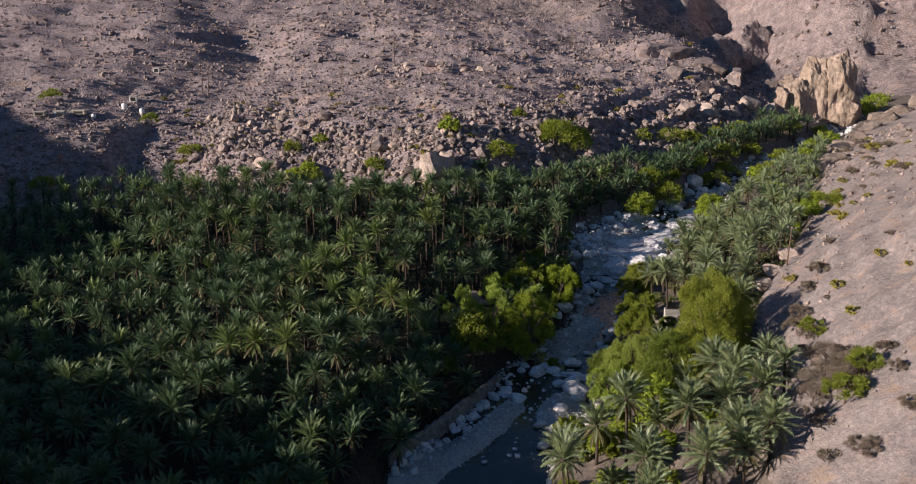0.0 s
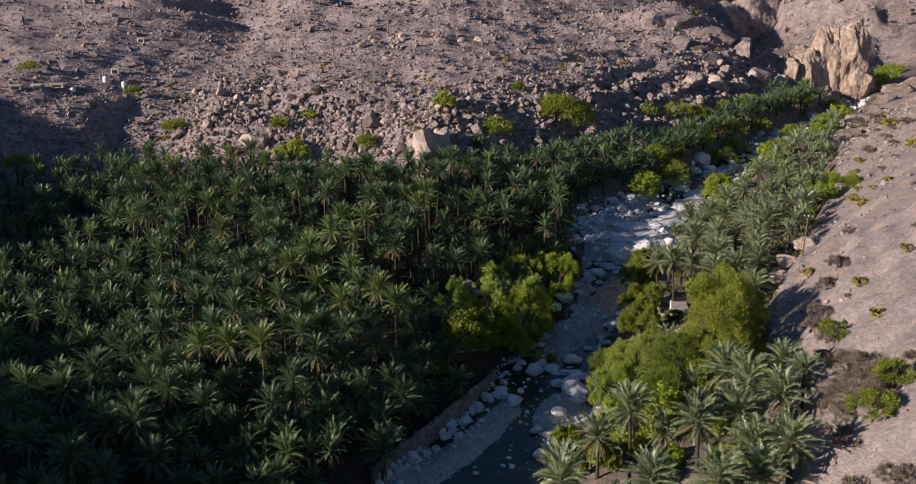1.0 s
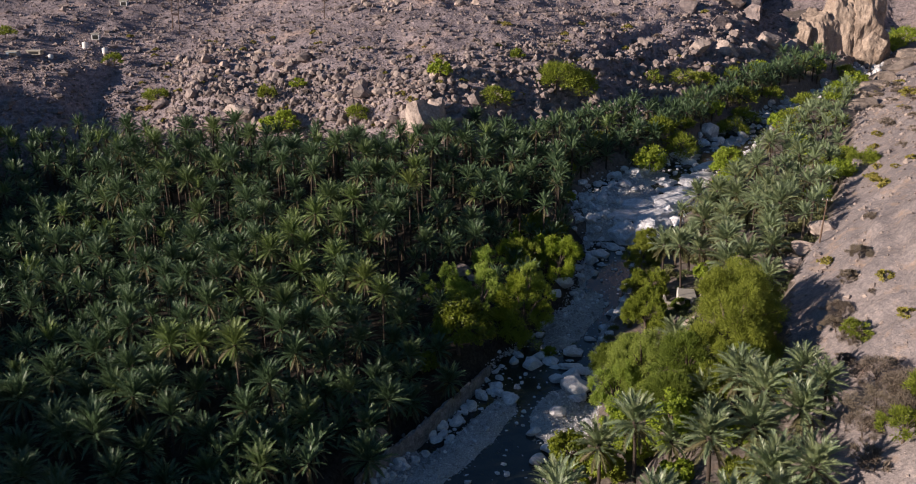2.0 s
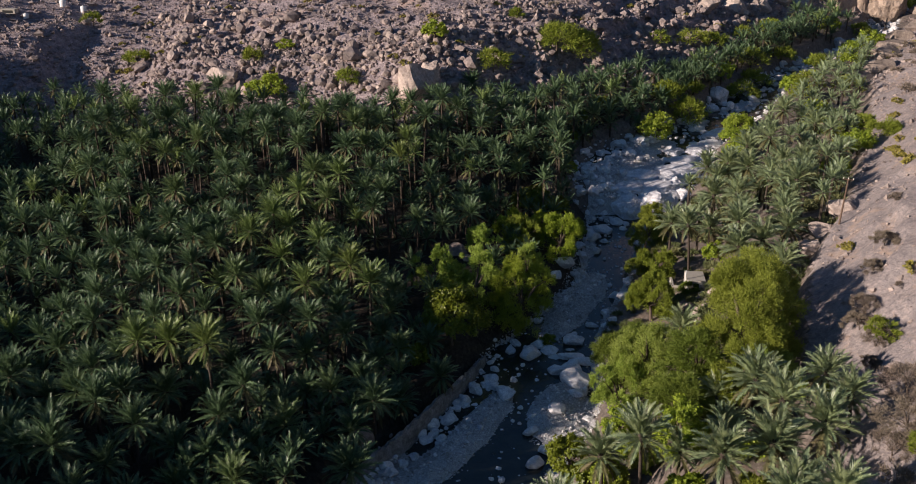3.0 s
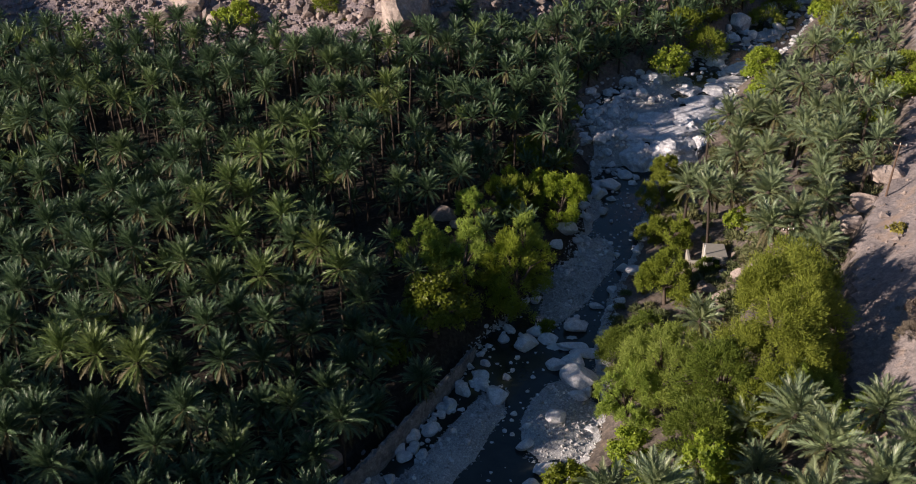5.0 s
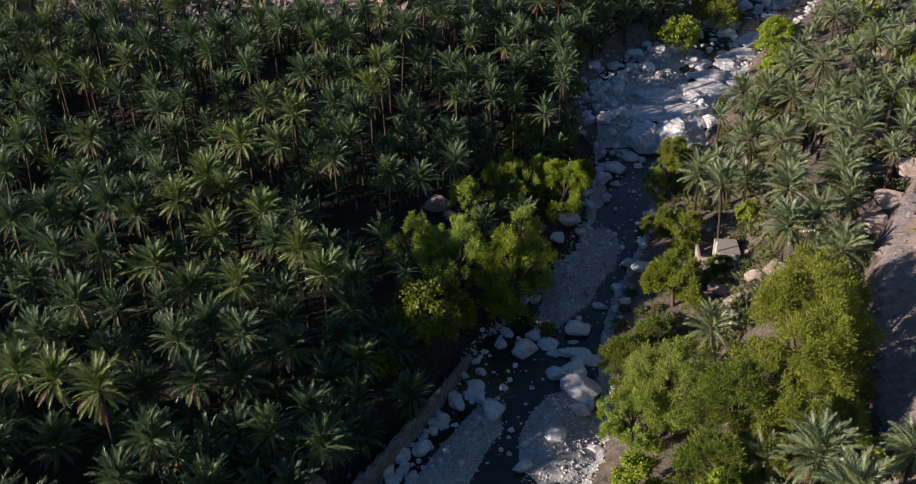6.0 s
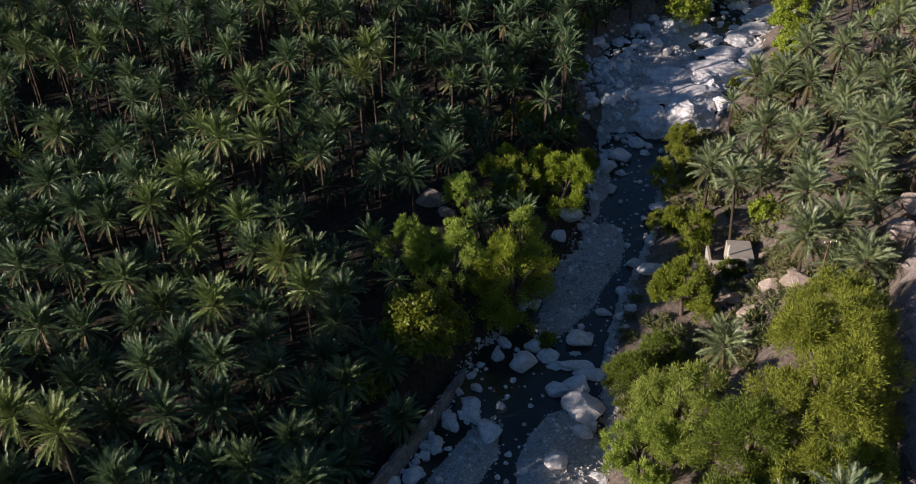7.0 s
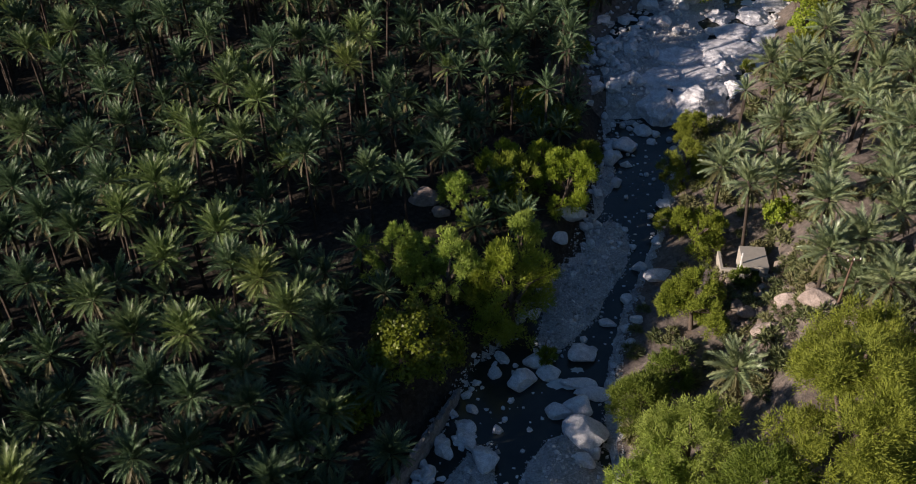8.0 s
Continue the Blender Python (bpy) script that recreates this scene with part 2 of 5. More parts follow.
def plan_z(x, y, fine=True):
    """Height of the ground in plan coordinates, before the upper valley is drawn in."""
    x, y = np.asarray(x, float), np.asarray(y, float)
    wob = 3.0 * fbm(x * 0.05, y * 0.05, 3, 11)
    left, right = np.interp(y, RIV_Y, RIV_L) + wob, np.interp(y, RIV_Y, RIV_R) + wob
    zr = river_z(y)
    # river bed with gravel bars
    u = (x - left) / np.maximum(right - left, 1)
    bed = zr - 0.85 + 0.9 * fbm(x * 0.10, y * 0.06, 4, 3) + 0.7 * fbm(x * 0.4, y * 0.34, 3, 4)
    for bx, by, rx, ry, turn, up in BARS:
        c, s = math.cos(turn), math.sin(turn)
        p, q = ((x - bx) * c + (y - by) * s) / rx, (-(x - bx) * s + (y - by) * c) / ry
        bed = bed + (up + 0.2) * np.exp(-(p * p + q * q) ** 2)
    bed = bed + 0.5 * sstep(0.12, 0.0, u) + 0.5 * sstep(0.88, 1.0, u)
    # grove terrace and the hill behind it
    terrace = 4.6 + zr * (1 - 0.5 * sstep(20, 120, left - x)) + 0.8 * fbm(x * 0.04, y * 0.04, 3, 5)
    bank = 5.0 + 8 * sstep(258, 270, y) * sstep(310, 296, y)
    z = bed + (terrace - bed) * sstep(0, 1, (left - x) / bank)
    foot = np.interp(x, FOOT_X, FOOT_Y) + 8 * fbm(x * 0.04, y * 0.0 + 3, 3, 21)
    flank = np.interp(y, (430, 450, 520, 600, 900, 2000), (400, 172, 158, 166, 250, 500)) - x
    s = np.minimum(y - foot, 1.3 * flank)
    rise_mid = np.interp(s, (-10, 0, 5, 20, 32, 55, 105, 180, 305, 600, 1200, 3000), (0, 0, 4, 17, 22, 27, 35, 47, 62, 150, 330, 700))
    rise_left = np.interp(s, (-10, 0, 25, 45, 60, 100, 180, 305, 600, 1200, 3000), (0, 0, 11, 20, 22, 29, 42, 62, 170, 360, 700))
    wl = sstep(-78, -104, x)
    wr = sstep(40, 80, x)
    rise_mid = rise_mid * (1 - wr) + wr * np.interp(s, (-10, 0, 5, 20, 32, 55, 105, 180, 305, 600, 1200, 3000), (0, 0, 2.5, 9, 14, 22, 35, 47, 62, 150, 330, 700))
    rise = rise_mid * (1 - wl) + rise_left * wl
    rise = rise + 12 * np.exp(-((x - 100) / 26) ** 2 - ((y - 462) / 22) ** 2) + 22 * np.exp(-((x - 108) / 42) ** 2 - ((y - 640) / 60) ** 2)
    # beds of harder rock stand out as ledges
    bed_no = rise / 6.0 + 1.6 * fbm(x * 0.02, y * 0.02, 3, 37)
    bed_no = bed_no - np.floor(bed_no)
    rise = rise + 4.2 * (sstep(0.5, 0.92, bed_no) - bed_no) * sstep(6, 20, s) * sstep(560, 480, y) * sstep(-0.12, 0.12, fbm(x * 0.014, y * 0.014, 3, 39))
    hill = sstep(0, 20, s)
    gully = (x + 69 + 0.34 * (y - 373) - 8 * np.sin(y * 0.03))
    rise = rise - hill * 5 * np.exp(-(gully / 20) ** 2) * sstep(325, 350, y) * sstep(640, 500, y)
    rise = rise + hill * (6 * ridged(x * 0.016, y * 0.016, 4, 31) * sstep(20, 120, s) + 5.0 * fbm(x * 0.06, y * 0.06, 4, 33) + 2.2 * ridged(x * 0.1, y * 0.1, 2, 35))
    z = z + rise * (s > 0)
    # unseen ridge closing the valley sunward, added and profiled to shade the grove
    shade_ridge = np.interp(x + 0.55 * (y - 180), (-900, -480, -250, -190, -150), (170, 130, 100, 66, 0)) * sstep(420, 330, y) * np.interp(y, (-66, 14, 40, 56, 76, 88, 97, 106, 116, 126, 159, 234), (0.5, 0.60, 0.64, 0.67, 0.67, 0.645, 0.60, 0.60, 0.64, 0.57, 0.59, 0.72))
    z = np.maximum(z, np.where(x < -60, terrace + shade_ridge * (1 + 0.35 * fbm(x * 0.016, y * 0.016, 4, 41)), -99))
    # bank and slope on the other side
    edge, ez = np.interp(y, EDGE_Y, EDGE_X) + 6 * fbm(x * 0.0, y * 0.09, 4, 51), np.interp(y, EDGE_Y, EDGE_Z)
    span = np.maximum(edge - right, 4)
    v = np.clip((x - right) / span, 0, 1)
    shelf = zr + 2.4 * sstep(0, 0.12, v) + (ez - zr) * 0.42 * v + 1.0 * fbm(x * 0.08, y * 0.08, 3, 53)
    steps = zr + (ez - zr) * np.interp(v, (0, 0.1, 0.4, 0.58, 0.86, 1), (0, 0.11, 0.25, 0.62, 0.74, 1)) + 1.0 * fbm(x * 0.08, y * 0.08, 3, 53)
    shelf = shelf + (steps - shelf) * sstep(275, 250, y)
    shelf = shelf + (ez - shelf) * sstep(0.86, 1.0, v)
    d = np.maximum(x - edge, 0)
    slope = np.interp(y, (60, 170, 240, 300, 380, 430, 700), (0.62, 0.74, 0.6, 0.5, 0.32, 0.26, 0.3))
    up = slope * (np.minimum(d, 30) + 0.6 * np.maximum(d - 30, 0)) + sstep(0, 12, d) * (2.6 * ridged(x * 0.05, y * 0.05, 4, 61) + 1.1 * ridged(x * 0.16, y * 0.16, 3, 63) + 0.9 * ridged(x * 0.33, y * 0.33, 2, 64) * sstep(330, 280, y))
    bed_no = up / 4.5 + 1.8 * fbm(x * 0.05, y * 0.05, 3, 65)
    bed_no = bed_no - np.floor(bed_no)
    up = up + 2.0 * (sstep(0.6, 0.9, bed_no) - bed_no) * sstep(2, 9, d) * sstep(330, 260, y) * sstep(-0.08, 0.1, fbm(x * 0.035, y * 0.035, 3, 67))
    z = np.where(x > right - 0.01, np.where(x > edge, ez + up, np.maximum(bed, shelf)), z)
    # far mountains
    reach = y + 120 * sstep(195, 260, x) + 0.35 * np.maximum(x - 260, 0)
    wall = sstep(640, 1150, reach) * 320 + sstep(1100, 3000, y) * 500
    z = z + wall * (0.9 + 0.8 * ridged(x * 0.004, y * 0.004, 5, 71)) + (24 * ridged(x * 0.02, y * 0.02, 3, 73) + 13 * ridged(x * 0.045, y * 0.045, 3, 75)) * sstep(620, 760, reach)
    if fine:
        z = z + hill * (1.1 * ridged(x * 0.2, y * 0.2, 2, 81)) * sstep(540, 440, y) + 0.25 * fbm(x * 0.5, y * 0.5, 2, 83)
    return z


# the upper valley lies a little nearer and higher than the plan has it: plan points are drawn in towards HUB
HUB = (4.0, 30.0, 84.0)
DRAW_Y = (245, 265, 285, 305, 340, 450)
DRAW = (1.0, 0.985, 0.965, 0.95, 0.945, 0.945)
PLAN_Y = np.concatenate([np.arange(-3000.0, 240, 60), np.arange(240.0, 460, 1), np.arange(460.0, 9000, 60)])
TRUE_Y = HUB[1] + np.interp(PLAN_Y, DRAW_Y, DRAW) * (PLAN_Y - HUB[1])


def far(x, y):
    """The true place of a plan point."""
    k = float(np.interp(y, DRAW_Y, DRAW))
    return HUB[0] + k * (x - HUB[0]), HUB[1] + k * (y - HUB[1])


def drawn(x, y, z):
    """The same for whole arrays, with their heights."""
    k = np.interp(y, DRAW_Y, DRAW)
    return np.stack([HUB[0] + k * (x - HUB[0]), HUB[1] + k * (y - HUB[1]), HUB[2] + k * (z - HUB[2])], -1)


def to_plan(x, y):
    py = np.interp(y, TRUE_Y, PLAN_Y)
    k = np.interp(py, DRAW_Y, DRAW)
    return HUB[0] + (np.asarray(x, float) - HUB[0]) / k, py, k


def ground_z(x, y):
    """Height of the ground, in metres, at arrays (or numbers) x, y."""
    px, py, k = to_plan(x, y)
    return HUB[2] + k * (plan_z(px, py) - HUB[2])


def water_z(y):
    """Level of the river bed's datum at true y."""
    _, py, k = to_plan(0.0, y)
    return HUB[2] + k * (river_z(py) - HUB[2])


# gravel bars: x, y, half-lengths, turn, height
BARS = [
    (6.6, 170.4, 3.2, 15, -0.52, 1.1), (-5.6, 155.7, 6, 12, -0.5, 0.9), (20.6, 175.4, 4.6, 9.0, -0.25, 1.25), (27.2, 211.8, 4.4, 16, -0.42, 1.05),
    (31.7, 235.2, 2.2, 8, -0.3, 0.8), (51.5, 250.2, 5.0, 4.0, 0.5, 1.3), (40.1, 269.0, 5.5, 13, -0.2, 1.6), (56.3, 296.0, 9, 6, 0.6, 1.3), (36.9, 203.9, 2.0, 5, -0.4, 1.1),
    (50.6, 282.7, 9, 7, 0.4, 1.3), (90.6, 329.9, 8, 4, 0.8, 1.0),
]


def axis(spans):
    """Grid lines from (from, to, step) spans."""
    out = [spans[0][0]]
    for a, c, step in spans:
        n = max(1, round((c - a) / step))
        out += [a + (c - a) * k / n for k in range(1, n + 1)]
    return np.array(out)


def grid_mesh(name, xs, ys, zs, mats, index=None):
    nx, ny = len(xs), len(ys)
    gx, gy = np.meshgrid(xs, ys)
    co = drawn(gx, gy, zs).reshape(-1, 3)
    i = (np.arange(ny - 1)[:, None] * nx + np.arange(nx - 1)[None]).ravel()
    quads = np.stack([i, i + 1, i + nx + 1, i + nx], -1)
    return mesh_from(name, co, quads, mats, index)


def mesh_from(name, co, faces, mats, index=None, smooth=True):
    me = bpy.data.meshes.new(name)
    n, k = faces.shape
    me.vertices.add(len(co))
    me.vertices.foreach_set("co", np.ascontiguousarray(co, np.float32).ravel())
    me.loops.add(n * k)
    me.loops.foreach_set("vertex_index", np.ascontiguousarray(faces, np.int32).ravel())
    me.polygons.add(n)
    me.polygons.foreach_set("loop_start", np.arange(0, n * k, k, dtype=np.int32))
    for m in mats:
        me.materials.append(m)
    if index is not None:
        me.polygons.foreach_set("material_index", np.ascontiguousarray(index, np.int32))
    me.polygons.foreach_set("use_smooth", np.full(n, smooth))
    me.update(calc_edges=True)
    return me


gx = axis([(-3000, -600, 120), (-600, -250, 14), (-250, -150, 3), (-150, -30, 2.0), (-30, 80, 1.0), (80, 150, 1.5), (150, 230, 1.7), (230, 420, 3.5), (420, 600, 8), (600, 3000, 120)])
gy = axis([(-1500, -100, 100), (-100, 100, 5), (100, 255, 1.25), (255, 340, 1.1), (340, 500, 1.6), (500, 760, 3.2), (760, 1000, 6), (1000, 1400, 16), (1400, 4200, 140)])
GX, GY = np.meshgrid(gx, gy)
GZ = plan_z(GX, GY)
cx, cy = (GX[:-1, :-1] + GX[1:, 1:]) / 2, (GY[:-1, :-1] + GY[1:, 1:]) / 2
c_left, c_right = np.interp(cy, RIV_Y, RIV_L) + 3.0 * fbm(cx * 0.05, cy * 0.05, 3, 11), np.interp(cy, RIV_Y, RIV_R) + 3.0 * fbm(cx * 0.05, cy * 0.05, 3, 11)
c_edge, c_foot = np.interp(cy, EDGE_Y, EDGE_X), np.interp(cx, FOOT_X, FOOT_Y)
slot = np.full(cx.shape, 1)                                     # grove soil, with the palms' shade in its colour
slot[(cx > c_left - 0.3) & (cx < c_right + 1)] = 2                # river bed
slot[(cy > c_foot - 2) & (cx < c_left)] = 0                     # hill
slot[(cy > 325) & (cy <= c_foot - 2) & (cx < c_left - 0.3)] = 5
slot[(cx > c_left - 11) & (cx < c_left - 0.3) & (cy > 256)] = 5
slot[cx < -150] = 0
slot[cx > c_right + 1] = 5
slot[cx > c_edge - 2] = 3              # pale gravel slope
slot[cy + 120 * sstep(195, 260, cx) > 620] = 4
tagged(new("ground", grid_mesh("ground", gx, gy, GZ, [M_HILL, M_SHADE_SOIL, M_BED, M_SLOPE, M_FAR, M_SHELF], slot.ravel())),
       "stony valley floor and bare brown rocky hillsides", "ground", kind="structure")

# water: a sheet that follows the river down its steps
wy = axis([(-90, 70, 8), (70, 200, 1.5), (200, 330, 1.2), (330, 520, 3)])
wt = np.linspace(0, 1, 15)
WL, WR = np.interp(wy, RIV_Y, RIV_L) - 3.5, np.interp(wy, RIV_Y, RIV_R) + 3.5
wco = drawn(WL[:, None] + (WR - WL)[:, None] * wt, np.repeat(wy[:, None], 15, 1), np.repeat((river_z(wy) - 0.25)[:, None], 15, 1)).reshape(-1, 3)
wi = (np.arange(len(wy) - 1)[:, None] * 15 + np.arange(14)[None]).ravel()
tagged(new("water", mesh_from("water", wco, np.stack([wi, wi + 1, wi + 16, wi + 15], -1), [M_WATER])), "dark shallow river water among boulders", "water", kind="structure")


# ---- date palms ----
def frond(rng, length, rise, droop, n_leaf, width=0.11, segs=6):
    """One palm frond along +x from the origin: rachis and two rows of leaflets. Returns vertices and triangles."""
    pts, ang = [np.zeros(3)], rise
    step = length / segs
    for k in range(segs):
        a = radians(ang)
        pts.append(pts[-1] + step * np.array([math.cos(a), 0, math.sin(a)]))
        ang -= droop / segs * (0.25 + 1.5 * k / segs)
    pts = np.array(pts)
    co, tri = [], []
    side_bend = rng.uniform(-0.25, 0.25)
    for k, q in enumerate(pts):
        w = 0.07 * (1 - 0.8 * k / segs)
        y = side_bend * (k / segs) ** 2
        co += [(q[0], y - w, q[2]), (q[0], y + w, q[2])]
        if k:
            i = 2 * k
            tri += [(i - 2, i - 1, i), (i - 1, i + 1, i)]
    for j in range(n_leaf):
        f = 0.14 + 0.84 * (j + 0.5) / n_leaf
        u = f * segs
        k = min(int(u), segs - 1)
        q = pts[k] + (pts[k + 1] - pts[k]) * (u - k)
        along = pts[k + 1] - pts[k]
        along = along / np.linalg.norm(along)
        up = np.array([-along[2], 0, along[0]])
        ll = length * (0.18 * math.sin(math.pi * min(1, 0.22 + 0.78 * f)) + 0.035) * rng.uniform(0.85, 1.15)
        for sgn in (-1, 1):
            out = np.array([0, sgn, 0])
            d = along * rng.uniform(0.8, 1.2) + out * 0.72 + up * rng.uniform(-0.05, 0.5)
            d = d / np.linalg.norm(d) * ll
            base = q + np.array([0, side_bend * f * f, 0])
            i = len(co)
            co += [tuple(base - along * width / 2), tuple(base + along * width / 2), tuple(base + d)]
            tri.append((i, i + 1, i + 2))
    return np.array(co), np.array(tri)


def crown_arrays(seed, n_frond, n_leaf, width, length=4.4, segs=5):
    """A whole crown: fronds from upright young ones to hanging old ones. Returns vertices, triangles, material index."""
    rng = np.random.RandomState(seed)
    cos, tris, idx, base = [], [], [], 0
    for k in range(n_frond):
        f = k / (n_frond - 1)
        rise = 88 - 140 * f ** 1.45 + rng.uniform(-8, 8)
        c, t = frond(rng, length * rng.uniform(0.85, 1.08) * (0.80 + 0.20 * math.sin(math.pi * min(1, f + 0.25))), rise, rng.uniform(50, 95) * (1 - 0.35 * f), n_leaf, width, segs)
        a = k * 2.39996 + rng.uniform(-0.2, 0.2)
        r = np.array([[math.cos(a), -math.sin(a), 0], [math.sin(a), math.cos(a), 0], [0, 0, 1]])
        tw = rng.uniform(-0.5, 0.5)
        rt = np.array([[1, 0, 0], [0, math.cos(tw), -math.sin(tw)], [0, math.sin(tw), math.cos(tw)]])
        c = c @ rt.T @ r.T + np.array([0.18 * math.cos(a), 0.18 * math.sin(a), 0.3 - 0.7 * f])
        cos.append(c)
        tris.append(t + base)
        idx.append(np.full(len(t), 1 if f > 0.86 else 0))
        base += len(c)
    return np.concatenate(cos), np.concatenate(tris), np.concatenate(idx)


def trunk_arrays(seed, height, sides=7, rings=7):
    rng = np.random.RandomState(seed)
    bx, by = rng.uniform(-0.5, 0.5, 2)
    co, quad = [], []
    for k in range(rings + 1):
        f = k / rings
        r = 0.27 - 0.07 * f + (0.10 if k == 0 else 0) + (0.10 if k == rings else 0)
        for j in range(sides):
            a = 2 * math.pi * j / sides
            co.append((bx * f * f + r * math.cos(a), by * f * f + r * math.sin(a), height * f - (0.6 if k == 0 else 0)))
            if k:
                quad.append(((k - 1) * sides + j, (k - 1) * sides + (j + 1) % sides, k * sides + (j + 1) % sides, k * sides + j))
    return np.array(co), np.array(quad), (bx, by)


def part(name, me, parent, label="", at=None):
    ob = new(name, me)
    ob.parent = parent
    if at is not None:
        ob.matrix_basis = at
    return tagged(ob, label)


def palm_template(seed, height, n_frond, n_leaf, width, green=M_FROND, label="tall date palm with green arching fronds"):
    root = new("date_palm")
    tagged(root, label, "palm tree", "date palms of the oasis")
    co, quad, (bx, by) = trunk_arrays(seed, height)
    part("trunk", mesh_from("palm_trunk", co, quad, [M_TRUNK]), root)
    co, tri, idx = crown_arrays(seed, n_frond, n_leaf, width)
    part("crown", mesh_from("palm_crown", co, tri, [green, M_FROND_OLD], idx, smooth=False), root, at=Matrix.Translation((bx, by, height)))
    return root


def split_palm(seed, height, n_frond=60):
    """A palm whose fronds are pieces of their own under the crown."""
    rng2 = np.random.RandomState(seed)
    root = new("date_palm")
    tagged(root, "full-grown date palm with long grey-green fronds by the river", "palm tree", "date palms of the oasis")
    co, quad, (bx, by) = trunk_arrays(seed, height, 9, 9)
    part("trunk", mesh_from("palm_trunk", co, quad, [M_TRUNK]), root)
    c, q = tube([(0, 0, -0.7), (0, 0, -0.1), (0, 0, 0.5), (0, 0, 0.9)], [0.28, 0.42, 0.26, 0.03], 10)
    crown = part("crown", mesh_from("palm_heart", c, q, [M_TRUNK]), root, at=Matrix.Translation((bx, by, height)))
    levels = []
    for k in range(12):
        f = (k + 0.5) / 12
        c, t = frond(rng2, 4.4 * (0.80 + 0.20 * math.sin(math.pi * min(1, f + 0.25))), 88 - 140 * f ** 1.45, rng2.uniform(55, 90) * (1 - 0.35 * f), 24, 0.19, 6)
        levels.append(mesh_from("frond", c, t, [M_FROND_OLD if f > 0.86 else M_FROND_PALE_LIT], smooth=False))
    for k in range(n_frond):
        f = k / n_frond
        part("frond", levels[int(f * 12)], crown, at=pose(0, 0, 0.25 - 0.5 * f, rng2.uniform(-28, 28), rng2.uniform(-6, 6), math.degrees(k * 2.39996) + rng2.uniform(-12, 12)))
    return root


def tube(points, radii, sides=6):
    co, quad = [], []
    for k, (q, r) in enumerate(zip(points, radii)):
        for j in range(sides):
            a = 2 * math.pi * j / sides
            co.append((q[0] + r * math.cos(a), q[1] + r * math.sin(a), q[2]))
            if k:
                quad.append(((k - 1) * sides + j, (k - 1) * sides + (j + 1) % sides, k * sides + (j + 1) % sides, k * sides + j))
    return np.array(co), np.array(quad)


TEMPLATES = [palm_template(100 + k, 9.2 + 0.9 * k, 64, 17, 0.23) for k in range(5)]
WARM = [palm_template(120 + k, 9.2 + 1.8 * k, 64, 17, 0.23, M_FROND_WARM_LIT, "date palm with fronds coloured sunlit yellow-green and hanging tan ones") for k in range(3)]


PALE = [palm_template(130 + k, 6.0 + 1.5 * k, 64, 17, 0.23, M_FROND_PALE_LIT, "grey-green date palm on the river terrace, fronds coloured as sunlit") for k in range(3)]
SPLIT = [split_palm(150 + k, 8.0 + 2.5 * k) for k in range(2)]


def put_palm(x, y, height, size=1.0, rng=random, kinds=TEMPLATES):
    """A date palm whose crown's heart is about height above the ground."""
    t = min(kinds, key=lambda o: abs(TEMPLATE_H[o] * size - height) + rng.uniform(0, 1.2))
    z = float(ground_z(x, y))
    lean = rng.uniform(-3, 3)
    k = copy_thing(t, pose(x, y, z - 0.1, lean, rng.uniform(-3, 3), rng.uniform(0, 360)))
    k.scale = (size, size, height / TEMPLATE_H[t])
    for c in k.children:
        if c.name.startswith("crown"):
            c.scale = (1, 1, size * TEMPLATE_H[t] / height)
    return k


TEMPLATE_H = {t: 9.2 + 0.9 * k for k, t in enumerate(TEMPLATES)}
TEMPLATE_H.update({t: 9.2 + 1.8 * k for k, t in enumerate(WARM)})
TEMPLATE_H.update({t: 6.0 + 1.5 * k for k, t in enumerate(PALE)})
TEMPLATE_H.update({t: 8.0 + 2.5 * k for k, t in enumerate(SPLIT)})
rng = random.Random(5)
PLACED = []


def clear_of(x, y, gap, extra=()):
    return all((x - a) ** 2 + (y - c) ** 2 > gap * gap for a, c in PLACED) and all((x - a) ** 2 + (y - c) ** 2 > r * r for a, c, r in extra)


# palms that stand out: x, y, height of the crown's heart over the datum
# front of the grove
FRONT_PALMS = [(-48.2, 183.1, 20.3), (-52.7, 179.8, 20.1), (-38.2, 176.4, 21.5), (-26.9, 182.7, 18.5), (-41.5, 171.2, 20.9), (-23.2, 176.6, 18.6), (-25.7, 173.2, 18.6), (-18.0, 174.1, 18.7), (-50.5, 171.8, 19.6), (-3.8, 218.4, 18.0), (1.3, 218.6, 17.2), (6.5, 224.3, 17.3), (-6.1, 191.3, 15.4), (-14.3, 181.2, 15.8), (-6.6, 187.3, 13.5), (-24.5, 157.4, 16.6), (-28.5, 154.7, 13.4), (-47.8, 161.0, 17.6), (-36.9, 159.4, 14.3), (-41.2, 156.0, 16.7), (-43.6, 152.9, 16.6), (-37.4, 147.7, 17.1), (-22.1, 167.2, 16.9), (-18.6, 171.1, 14.4), (2.0, 176.2, 7.2), (-7.6, 162.8, 11.0), (-10.1, 158.6, 8.7), (-4.7, 170.7, 6.1), (-38.4, 200.4, 20.1)]
